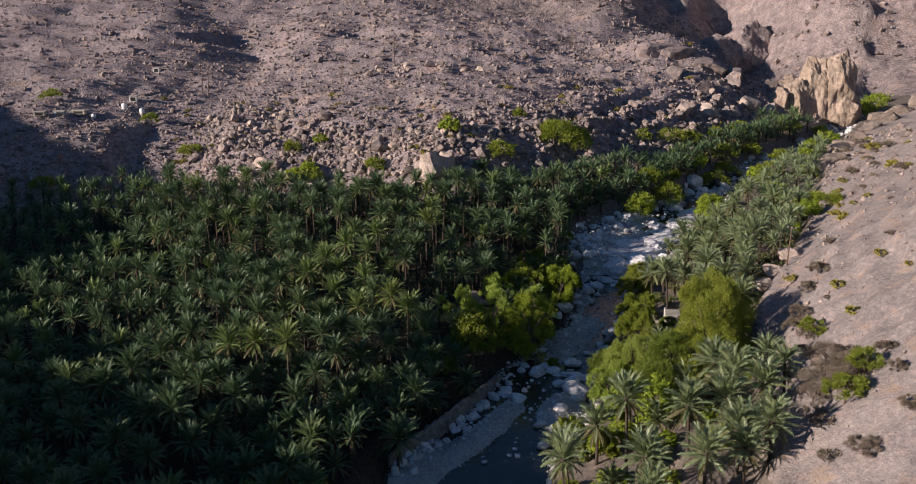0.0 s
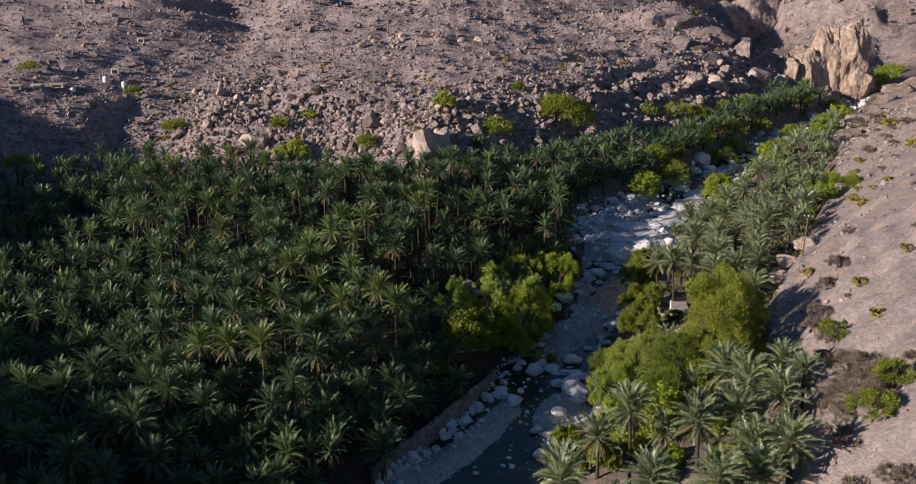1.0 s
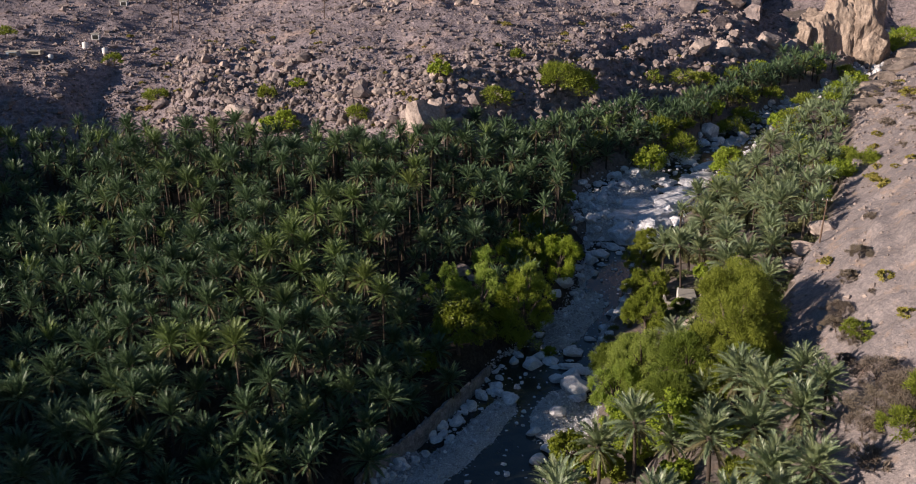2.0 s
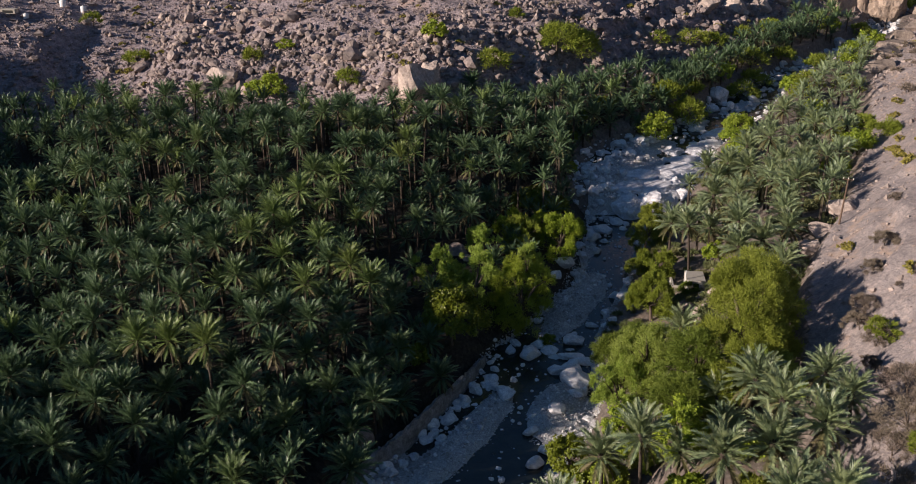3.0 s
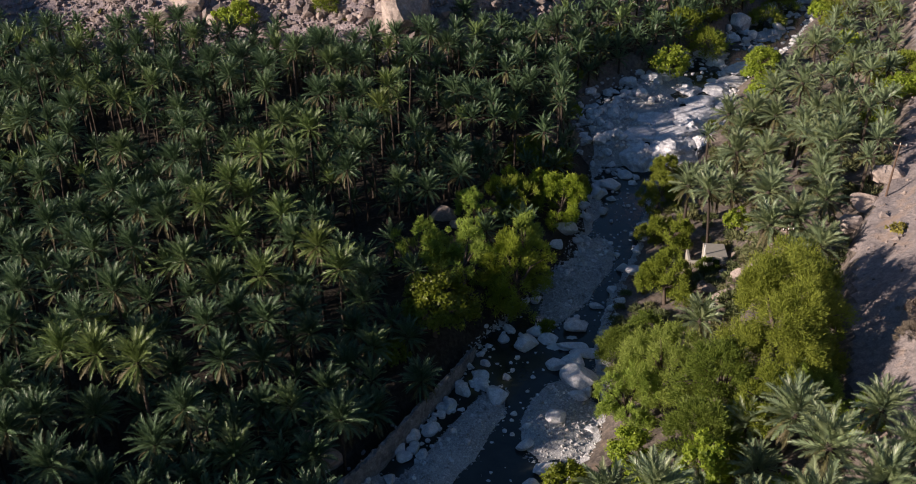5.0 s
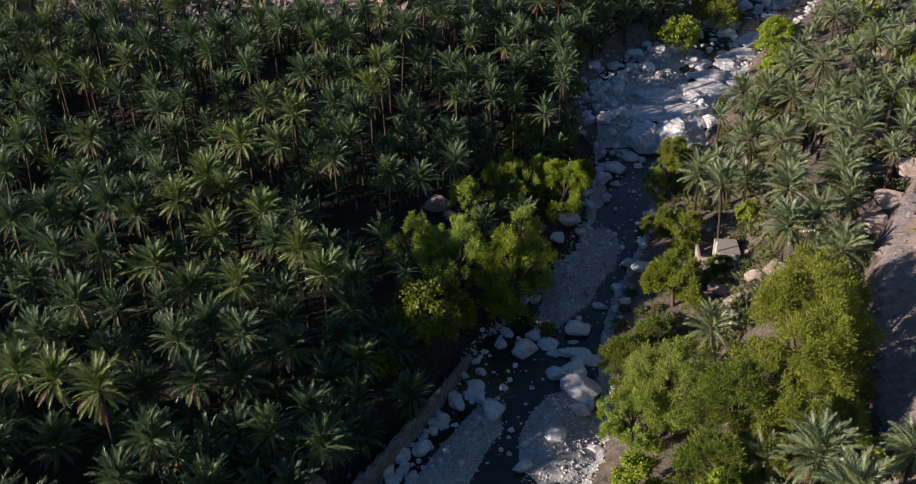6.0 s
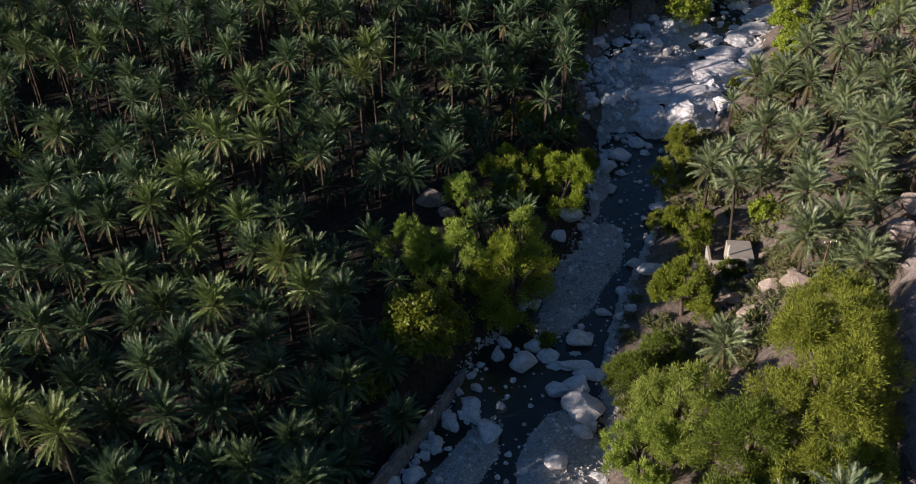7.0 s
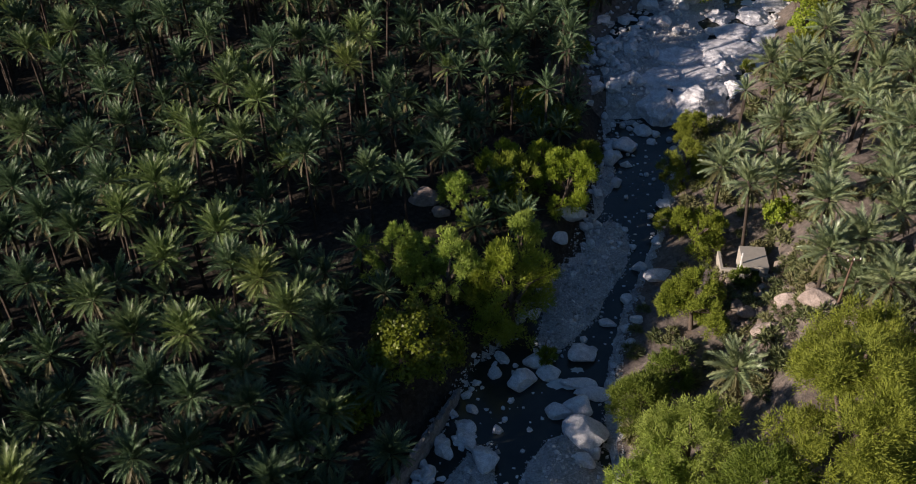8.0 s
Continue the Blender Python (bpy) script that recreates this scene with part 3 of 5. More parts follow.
# middle of the grove
MIDDLE_PALMS = [(-12.0, 217.9, 20.9), (5.9, 233.6, 18.2), (10.6, 237.3, 15.4), (17.5, 253.5, 17.7), (-63.1, 212.5, 21.2), (-66.7, 206.0, 19.9), (-56.0, 199.5, 20.1), (-52.7, 202.7, 20.0), (-50.3, 208.8, 21.5), (-47.5, 202.5, 19.1), (-43.0, 202.3, 21.2), (-39.4, 204.3, 21.7), (-37.4, 210.7, 21.3), (-18.4, 193.3, 20.3), (-40.7, 190.0, 21.5), (-51.7, 195.0, 19.2), (-56.5, 190.0, 19.8), (-45.8, 188.1, 21.0), (-32.5, 188.2, 20.0)]
# the grove's far side
LEFT_PALMS = [(-78.2, 253.6, 28.8), (-76.3, 258.2, 28.8), (-83.4, 273.2, 30.6), (-71.3, 258.5, 29.7), (-65.0, 264.4, 26.8), (-69.0, 275.2, 29.9), (-65.2, 286.3, 27.5), (-58.6, 283.2, 29.7), (-50.6, 269.7, 29.2), (-74.8, 255.6, 24.5), (-80.8, 249.7, 25.1), (-65.8, 247.8, 25.0), (-54.2, 247.5, 26.1), (-59.7, 246.2, 23.7), (-67.6, 238.7, 24.4), (-53.9, 240.5, 22.8), (-41.7, 237.8, 22.6), (-45.9, 239.6, 23.8), (-36.3, 245.3, 22.4), (-30.8, 245.5, 26.1), (-44.1, 251.9, 25.4), (-43.2, 254.2, 29.0), (-37.8, 258.4, 28.5)]
# tall palms in the centre
CENTRE_PALMS = [(-51.6, 257.5, 26.3), (-38.5, 251.9, 27.1), (-33.3, 253.4, 28.0), (-71.1, 233.1, 24.9), (-75.6, 234.0, 22.6), (-63.8, 230.6, 22.5), (-44.8, 232.0, 23.0), (-26.2, 233.8, 23.4), (-63.5, 220.9, 22.1), (-50.6, 217.8, 24.5), (-39.2, 224.8, 22.2), (5.9, 258.6, 21.2), (0.1, 260.0, 21.3), (-20.7, 238.6, 27.0), (-16.6, 242.3, 26.5), (-12.4, 241.1, 26.2), (-14.7, 234.6, 24.2), (-14.2, 225.1, 22.5), (-8.7, 229.0, 24.0), (-9.6, 222.1, 22.6)]
# palms below the hill
BACK_PALMS = [(-41.1, 216.4, 23.7), (-22.6, 220.9, 22.0), (-27.7, 260.2, 29.2), (-20.5, 256.9, 27.5), (-17.3, 262.0, 27.4), (-13.5, 259.5, 27.4), (-22.6, 264.2, 29.9), (-11.8, 270.4, 29.3), (-0.1, 270.1, 30.2), (-4.2, 261.8, 28.0), (3.9, 270.0, 28.1), (7.5, 296.0, 25.0), (11.6, 271.8, 23.7), (17.5, 288.9, 26.1), (14.9, 275.4, 26.2), (23.4, 280.1, 24.8), (26.2, 283.0, 27.5), (18.1, 271.1, 24.8), (28.7, 271.7, 23.1), (34.2, 285.6, 23.9), (27.2, 261.0, 22.4), (20.7, 259.1, 23.0), (18.1, 255.9, 21.3), (12.7, 256.2, 21.2)]
# palms that catch the sun, their lit yellow-green put into the frond colour
WARM_PALMS = [(-19.9, 179.9, 21.8), (-33.0, 200.6, 22.4), (-29.5, 205.4, 24.0), (-26.2, 196.1, 20.0), (-25.3, 204.6, 22.3), (-20.8, 198.1, 22.0), (-42.8, 165.7, 19.0), (-36.0, 163.4, 20.6), (-29.9, 159.1, 22.1), (-27.4, 215.0, 25.5), (-7.8, 234.9, 25.8), (-6.0, 241.8, 27.7), (-19.6, 226.5, 25.4), (-13.7, 191.7, 20.1), (-10.2, 187.1, 19.0)]
# palms on the river terrace, in the brightened frond colour
TERRACE_PALMS = [(41.4, 186.4, 10.9), (60.6, 244.1, 18.0), (67.1, 243.1, 21.3), (70.1, 239.5, 28.8), (67.9, 235.1, 19.8), (57.8, 229.5, 19.4), (58.1, 218.9, 23.2), (75.8, 233.9, 25.6), (71.4, 228.7, 23.5), (72.4, 237.9, 23.9), (67.6, 211.7, 28.4), (49.0, 213.2, 19.0), (47.1, 223.1, 15.8), (57.3, 210.7, 22.5), (54.4, 202.7, 23.9), (52.1, 193.5, 22.4), (57.1, 194.9, 23.3), (63.2, 204.7, 24.7), (62.1, 200.3, 23.3), (58.6, 189.3, 21.0), (55.8, 192.8, 17.8), (64.9, 210.1, 24.8), (61.5, 249.9, 19.2), (63.8, 247.6, 20.7)]
# large palms on the lower bank
BANK_PALMS = [(27.2, 141.0, 19.5), (35.5, 135.7, 20.6), (23.6, 149.2, 10.5), (16.8, 135.0, 13.4), (34.4, 121.0, 20.0), (41.5, 135.6, 21.4), (44.4, 124.7, 23.1), (44.5, 142.9, 22.7), (46.8, 137.8, 23.0), (42.1, 150.2, 21.7), (26.8, 124.7, 17.2), (40.4, 126.4, 20.9)]
# lower palms between them: x, y, height over the ground, size
RIGHT_MORE = [
    (44.5, 155.5, 6, 0.85), (50.5, 148.5, 6, 0.9), (39.5, 153.5, 5, 0.85), (51.5, 141, 5.5, 0.9),    (30, 136, 4, 0.85), (38, 147, 4.5, 0.85), (43.5, 139.5, 4, 0.85), (33, 146.5, 5, 0.9), (24.5, 134, 4, 0.85), (32, 120, 6, 1.0), (40, 122, 7, 1.0), (21, 124, 5, 0.9),
    (28.4, 123, 11, 1.05), (42.1, 130.5, 6, 1.0), (26.2, 119, 8, 1.0), (16, 129, 12, 1.05), (47, 163.5, 4, 0.9), (36, 133, 8, 1.0),
    (54, 219, 7, 0.95), (66, 216, 8.5, 1.0), (67, 228, 8, 0.95), (72, 258, 8, 1.0), (86, 258, 8, 1.0), (68, 250, 8, 1.0), (85, 275, 8, 1.0), (60, 225, 7, 0.9), (52, 221, 7, 0.9),
]
LOW_LEFT = [(-60, 152, 12, 1.05), (-57.4, 158.8, 12.5, 1.05), (-46, 143, 12, 1.1), (0.5, 177, 3.5, 0.95), (-7.5, 166.5, 4.5, 0.95), (-0.5, 183.5, 3.5, 0.8), (-10.4, 151.5, 6, 1.1)]


def stand(row, size, kinds):
    """A palm whose crown's heart is at the height given."""
    x, y, z = row
    put_palm(x, y, max(2.5, z - 0.4 - float(ground_z(x, y))), size * rng.uniform(0.94, 1.06), rng, kinds)
    PLACED.append((x, y))


for row in TERRACE_PALMS + BANK_PALMS:
    stand(row, 1.02 if row[1] > 160 else 1.12, SPLIT)
for x, y, hgt, size in RIGHT_MORE:
    if clear_of(x, y, 3.4):
        put_palm(x, y, hgt, size, rng, SPLIT)
        PLACED.append((x, y))
for row in WARM_PALMS:
    stand(row, 0.95, WARM)
for row in FRONT_PALMS + MIDDLE_PALMS + LEFT_PALMS + CENTRE_PALMS + BACK_PALMS:
    stand(row, 0.9, TEMPLATES)
for x, y, hgt, size in LOW_LEFT:
    if clear_of(x, y, 3.0):
        put_palm(x, y, hgt, size, rng)
        PLACED.append((x, y))

# clearings and broadleaf stands that the palms keep out of: x, y, radius
CLEAR = [(42, 200, 8), (46, 204, 7), (51, 206, 6), (56, 204, 5), (-14, 157, 4), (-20, 150, 4), (4, 188, 7), (3, 214, 5), (8, 220, 5), (15, 209, 7), (22, 231, 7), (17, 236, 5), (21, 253, 6), (-10.5, 164, 3), (2, 222, 5), (-4, 218, 5),
         (-15, 172, 3), (-8, 212, 6), (8, 204, 6), (12, 228, 5), (52, 190, 11), (44, 176, 9), (60, 196, 8), (48, 208, 7), (44, 213, 5), (52, 201, 6), (51, 194, 6), (55, 196, 5), (38, 163, 6), (33, 172, 6), (46, 165, 7), (35, 154, 5), (-1, 203, 4), (7, 197, 5), (13, 199, 6), (21, 221, 5), (15, 228, 4), (3, 192, 6), (-4, 195, 4), (9, 205, 6), (2, 208, 5)]


def in_grove(x, y):
    left = float(np.interp(y, RIV_Y, RIV_L))
    foot = float(np.interp(x, FOOT_X, FOOT_Y))
    return x < left - (7 if y < 270 else 6 if y < 310 else 4) and y < foot - (1 if x < 40 else 2) and x > -0.495 * y - 9 and y > 100 and x > -160


spots, tries = [], 0
while tries < 40000:
    tries += 1
    x, y = rng.uniform(-165, 150), rng.uniform(110, 440)
    right, edge = float(np.interp(y, RIV_Y, RIV_R)), float(np.interp(y, EDGE_Y, EDGE_X))
    on_right = (right + 11 < x < edge - 5 and y > 262 and rng.random() < 0.5) or (198 < y <= 262 and right + 9 < x < edge - 5)
    if not (in_grove(x, y) or on_right) or not clear_of(*far(x, y), 4.6 if on_right and y < 262 else 4.3, CLEAR):
        continue
    PLACED.append(far(x, y))
    spots.append((x, y, on_right))
spots.sort(key=lambda s: s[0] ** 2 + (s[1] - 60) ** 2)
SINGLE = max(0, 300 - (len(PLACED) - len(spots)))


def palm_height(x, y, on_right):
    near_river = float(np.interp(float(np.interp(y, RIV_Y, RIV_L)) - x, (8, 34), (-4.5, 0))) if y < 232 else 2.4 if y < 266 and x > -8 else 1.0 if y < 285 and x > -8 else 0
    if not on_right and ((x > -12 and y < 205) or (x > -38 and y < 168)):
        return rng.uniform(4.0, 7.5)
    return (rng.uniform(3.2, 5.5) if y > 262 else rng.uniform(5, 9)) if on_right else (9.0 if y < 300 else 8.0 if x < 20 else 5.0) + near_river + 4.0 * (float(vnoise(np.float64(x * 0.07), np.float64(y * 0.07), 9)) - 0.55) + rng.uniform(-2.6, 2.6) * (1.0 if y < 310 or x < 20 else 0.45)


for x, y, r in spots[:SINGLE]:
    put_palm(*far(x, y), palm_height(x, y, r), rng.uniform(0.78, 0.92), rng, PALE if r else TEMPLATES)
# the farther palms, too many to count, as one mass
far_crowns = [crown_arrays(300 + k, 40, 9, 0.44, 4.3, 3) for k in range(4)]
far_trunk = trunk_arrays(300, 1.0, 5, 2)[:2]
cos, tris, idx, base = [], [], [], 0
low = []
low_crowns = [crown_arrays(320 + k, 28, 8, 0.5, 4.0, 3) for k in range(3)]
back_crowns = [crown_arrays(330 + k, 32, 7, 0.56, 4.3, 3) for k in range(3)]
while len(low) < 230:
    x, y = rng.uniform(-115, 20), rng.uniform(150, 300)
    if in_grove(x, y) and clear_of(x, y, 2.6, CLEAR) and all((x - a) ** 2 + (y - c) ** 2 > 16 for a, c in low):
        low.append((x, y))
for _ in range(2500):
    y = rng.choice((rng.uniform(236, 400), rng.uniform(228, 300)))
    x = float(np.interp(y, RIV_Y, RIV_L)) - (5.5 if y < 300 else 3.0) - abs(rng.gauss(0, 9.0))
    if y < float(np.interp(x, FOOT_X, FOOT_Y)) - 2 and clear_of(x, y, 2.2, CLEAR) and all((x - a) ** 2 + (y - c) ** 2 > 12 for a, c in low) and len(low) < 330:
        low.append((x, y))
for _ in range(900):
    y = rng.uniform(138, 178)
    x = float(np.interp(y, RIV_Y, RIV_L)) - 5.0 - rng.uniform(0, 14)
    if clear_of(x, y, 2.4) and all((x - a) ** 2 + (y - c) ** 2 > 12 for a, c in low) and len(low) < 350:
        low.append((x, y))
for x, y, r in spots[SINGLE:] + [(a, c, None) for a, c in low]:
    hgt, size, a = ((rng.uniform(3.0, 7.0) if x < -12 else rng.uniform(1.8, 4.5) if y < 236 else rng.uniform(1.6, 4.2)) if r is None else palm_height(x, y, r)), rng.uniform(0.72, 0.95) * (0.85 if r else 1.0), rng.uniform(0, 6.283)
    x, y = far(x, y)
    z = float(ground_z(x, y))
    c, t, m = rng.choice(low_crowns if r is None else back_crowns if y > 285 else far_crowns)
    rot = np.array([[math.cos(a), -math.sin(a), 0], [math.sin(a), math.cos(a), 0], [0, 0, 1]])
    cos.append(c @ rot.T * size + (x, y, z + hgt))
    tris.append(t + base)
    # some crowns of the mass take the sun-tinted frond colour too
    idx.append(np.where((m == 0) & bool(r), 3, np.where((m == 0) & (rng.random() < 0.14) & (r is not None), 4, m)))
    base += len(c)
    c, q = far_trunk
    cos.append(c * (1, 1, hgt) + (x, y, z))
    tris.append(np.concatenate([q[:, :3], q[:, [0, 2, 3]]]) + base)
    idx.append(np.full(2 * len(q), 2))
    base += len(c)
if cos:
    tagged(new("palm_mass", mesh_from("palm_mass", np.concatenate(cos), np.concatenate(tris), [M_FROND, M_FROND_OLD, M_TRUNK, M_FROND_PALE_LIT, M_FROND_WARM_LIT], np.concatenate(idx), smooth=False)),
           "dense mass of farther and younger date palms", "palm grove", kind="stuff")
for t in TEMPLATES + WARM + PALE + SPLIT:
    for o in list(t.children_recursive) + [t]:
        bpy.data.objects.remove(o)


# ---- rocks ----
def ico(sub):
    bm = bmesh.new()
    bmesh.ops.create_icosphere(bm, subdivisions=sub, radius=1.0)
    co = np.array([v.co[:] for v in bm.verts])
    tri = np.array([[v.index for v in f.verts] for f in bm.faces])
    bm.free()
    return co, tri


ICO = {k: ico(k) for k in (1, 2, 3, 4, 5)}


def rock_arrays(seed, sub=3, cuts=9, rough=0.10, keep=(0.55, 0.9)):
    """A boulder: a ball cut by random planes, then roughened. Unit size."""
    rng = np.random.RandomState(seed)
    co, tri = ICO[sub]
    co = co.copy()
    for _ in range(cuts):
        n = rng.normal(size=3)
        n /= np.linalg.norm(n)
        d = rng.uniform(*keep)
        over = np.maximum(co @ n - d, 0)
        co -= over[:, None] * n * 0.92
    off = rng.uniform(0, 50)
    bumps = np.array([noise.fractal(Vector((c[0] * 1.6 + off, c[1] * 1.6, c[2] * 1.6)), 0.8, 2.1, 4) for c in co])
    co *= (1 + rough * bumps)[:, None]
    return co, tri


def rot_z(a):
    return np.array([[math.cos(a), -math.sin(a), 0], [math.sin(a), math.cos(a), 0], [0, 0, 1]])


ROCK_MESH = []
for k in range(10):
    co, tri = rock_arrays(500 + k, 3, 18 if k % 2 else 13, 0.07, (0.42, 0.85) if k % 2 else (0.5, 0.88))
    ROCK_MESH.append(mesh_from("boulder", co, tri, [M_RIVER_ROCK], smooth=False))


def boulder(x, y, w, d, h, turn=0.0, k=0, z=None, name="boulder", label="pale grey rounded boulder in the river bed", group="river boulders", sink=0.3):
    ob = new(name, ROCK_MESH[k % 10])
    x, y = far(x, y)
    base = max(float(ground_z(x, y)), float(water_z(y)) - 0.45) if z is None else z
    ob.matrix_basis = pose(x, y, base + h * (0.5 - sink) + 0.15, rng.uniform(-8, 8), rng.uniform(-8, 8), turn) @ Matrix.Diagonal((w / 1.7, d / 1.7, h / 1.5, 1))
    return tagged(ob, label, "boulder", group)


# the boulders that stand out in the lower pools: x, y, width, depth, height, turn
for k, row in enumerate([
    (21.3, 187.3, 3.2, 2.6, 2.0, 10), (24.3, 187.9, 4.6, 3.0, 2.6, -15), (24.5, 183.4, 5.6, 4.2, 3.0, -35), (26.0, 190.6, 4.2, 2.6, 1.7, -10), (24.3, 192.2, 4.4, 1.9, 1.4, -5),
    (24.9, 197.2, 4.8, 3.6, 2.4, 5), (17.1, 192.4, 3.5, 3.2, 2.2, 30), (18.8, 195.9, 3.6, 2.8, 1.9, 0), (20.6, 193.9, 3.2, 2.2, 1.5, 20), (12.0, 179.9, 3.8, 3.6, 2.2, 3),
    (23.8, 179.5, 3.2, 1.9, 1.5, -40), (25.4, 181.1, 2.2, 1.7, 1.3, -50), (20.4, 174.4, 3.0, 2.6, 1.8, 15), (25.1, 173.0, 1.8, 1.4, 1.1, 0), (15.7, 170.0, 2.4, 1.7, 1.2, 20),
]):
    boulder(*row, k=k)
for k, row in enumerate([
    (29.2, 203.1, 2.5, 1.5, 1.2, 0), (33.1, 201.7, 2.2, 1.3, 1.0, -20), (37.2, 210.2, 4.6, 2.4, 1.6, 20), (23.5, 217.4, 2.8, 2.6, 1.9, 0),
    (25.5, 223.2, 4.6, 3.0, 2.6, 0), (37.0, 246.9, 4.8, 3.8, 2.6, -25), (34.1, 241.9, 3.2, 3.0, 2.2, 40), (36.6, 241.3, 2.4, 1.6, 1.2, 0), (41.0, 252.0, 3.2, 2.5, 1.7, 10),
    (43.0, 251.2, 1.8, 1.6, 1.4, 0), (40.4, 263.1, 2.6, 2.6, 2.3, 0), (38.0, 261.6, 3.0, 2.6, 2.0, 0), (36.5, 259.7, 3.0, 2.6, 2.0, 20), (18.4, 165.3, 3.4, 3.2, 2.6, 0),
    (15.9, 162.2, 2.8, 2.4, 1.8, 30),
]):
    boulder(*row, k=k)
# broad bedrock slabs at the step in the river
SLAB = []
for k in range(4):
    co, tri = rock_arrays(640 + k, 5, 14, 0.22, (0.6, 0.95))
    co[:, 2] = np.sign(co[:, 2]) * np.abs(co[:, 2]) ** 0.8
    SLAB.append(mesh_from("rock_slab", co, tri, [M_SLAB], smooth=False))
for k, (x, y, w, d, h, turn) in enumerate([
    (51.7, 259.4, 14.5, 9.0, 3.4, 3), (44.5, 259.3, 8.5, 8.0, 2.2, 0), (52.7, 266.2, 15.0, 9.0, 3.4, -6), (45.6, 266.2, 9.5, 7.6, 2.2, 12), (57.7, 271.2, 9.0, 7.2, 3.2, 10), (61.0, 277.2, 11.5, 7.4, 3.0, 5),
    (65.3, 270.5, 8.0, 6.4, 2.0, 15), (65.0, 264.0, 8.0, 7.4, 2.2, 0), (59.1, 260.5, 7.0, 6.6, 2.4, 30), (50.8, 274.3, 10.0, 7.0, 2.2, 20), (69.0, 284.1, 8.5, 5.5, 1.8, 30), (63.0, 284.5, 8.0, 6.0, 2.0, 12), (68.5, 291.5, 9.0, 6.0, 2.0, 25), (73.5, 297.5, 8.0, 5.5, 1.8, 40), (61.5, 291.5, 7.0, 5.5, 1.8, -10), (77.5, 306.2, 10.0, 5.0, 1.6, 40),
]):
    ob = new("rock_slab", SLAB[k % 4])
    thick = 7.0 if y < 262 else h
    x, y = far(x, y)
    ob.matrix_basis = pose(x, y, float(water_z(y)) + 0.4 * h - thick / 2, rng.uniform(-4, 4), rng.uniform(-4, 4), turn) @ Matrix.Diagonal((w / 1.75, d / 1.75, thick / 1.7, 1))
    tagged(ob, "broad pale bedrock slab worn smooth by the river", "rock", "bedrock slabs")
# many more along both banks and in the boulder field above the step
count = 0
while count < 235:
    y = rng.choice((rng.uniform(256, 312), rng.uniform(256, 300), rng.uniform(150, 262), rng.uniform(150, 262), rng.uniform(300, 440)))
    l, r = float(np.interp(y, RIV_Y, RIV_L)), float(np.interp(y, RIV_Y, RIV_R))
    if 258 < y < 312:
        x = rng.uniform(l - 2, r + 1) if rng.random() < 0.35 else rng.uniform(l - 5, l + 9)
        s = rng.uniform(0.9, 2.8)
    else:
        x = (l + abs(rng.gauss(-0.8, 2.2)) - 1.2) if rng.random() < (0.75 if y > 186 else 1.0) else (r - abs(rng.gauss(0, 1.8)) + 1.0)
        s = rng.uniform(0.6, 2.0) * (1.25 if y > 300 else 1)
    boulder(x, y, s * rng.uniform(0.9, 1.5), s * rng.uniform(0.8, 1.2), s * rng.uniform(0.6, 0.95), rng.uniform(0, 360), rng.randrange(10))
    count += 1


def scatter(name, places, mats, label, category, variants, squash=(0.55, 0.9), sink=0.25, in_water=False):
    """Many loose stones in one mesh. places: x, y, size."""
    cos, tris, base = [], [], 0
    places = [(*far(x, y), s) for x, y, s in places]
    zs = ground_z(np.array([p[0] for p in places]), np.array([p[1] for p in places]))
    if in_water:
        zs = np.maximum(zs, water_z(np.array([p[1] for p in places])) - 0.4)
    for (x, y, s), z in zip(places, zs):
        co, tri = variants[rng.randrange(len(variants))]
        sc = np.array([s * rng.uniform(0.8, 1.3), s * rng.uniform(0.7, 1.1), s * rng.uniform(*squash)]) / 2
        c = (co * sc) @ rot_z(rng.uniform(0, 6.283)).T
        cos.append(c + (x, y, z + sc[2] * (1 - 2 * sink)))
        tris.append(tri + base)
        base += len(co)
    return tagged(new(name, mesh_from(name, np.concatenate(cos), np.concatenate(tris), mats, smooth=False)), label, category, kind="stuff")


V_BIG = [rock_arrays(700 + k, 2, 15, 0.10, (0.42, 0.85)) for k in range(8)]
V_SMALL = [rock_arrays(730 + k, 1, 6, 0.10, (0.45, 0.9)) for k in range(8)]


def chip(seed):
    """A small angular stone of eight faces."""
    r = np.random.RandomState(seed)
    co = np.array([(1, 0, 0), (0, 1, 0), (-1, 0, 0), (0, -1, 0), (0, 0, 1), (0, 0, -1)], float) * r.uniform(0.7, 1.2, (6, 1)) + r.uniform(-0.3, 0.3, (6, 3))
    return co, np.array([(0, 1, 4), (1, 2, 4), (2, 3, 4), (3, 0, 4), (1, 0, 5), (2, 1, 5), (3, 2, 5), (0, 3, 5)])


V_CHIP = [chip(760 + k) for k in range(12)]
# small stones standing in the shallows
places = []
for k in range(420):
    y = rng.uniform(156, 256)
    l, r = float(np.interp(y, RIV_Y, RIV_L)), float(np.interp(y, RIV_Y, RIV_R))
    places.append((rng.uniform(l, r), y, min(1.6, 0.3 + 0.3 * rng.expovariate(1.0))))
scatter("shallow_stones", places, [M_RIVER_ROCK], "small pale stones standing in the shallow water", "rocks", V_SMALL, in_water=True)
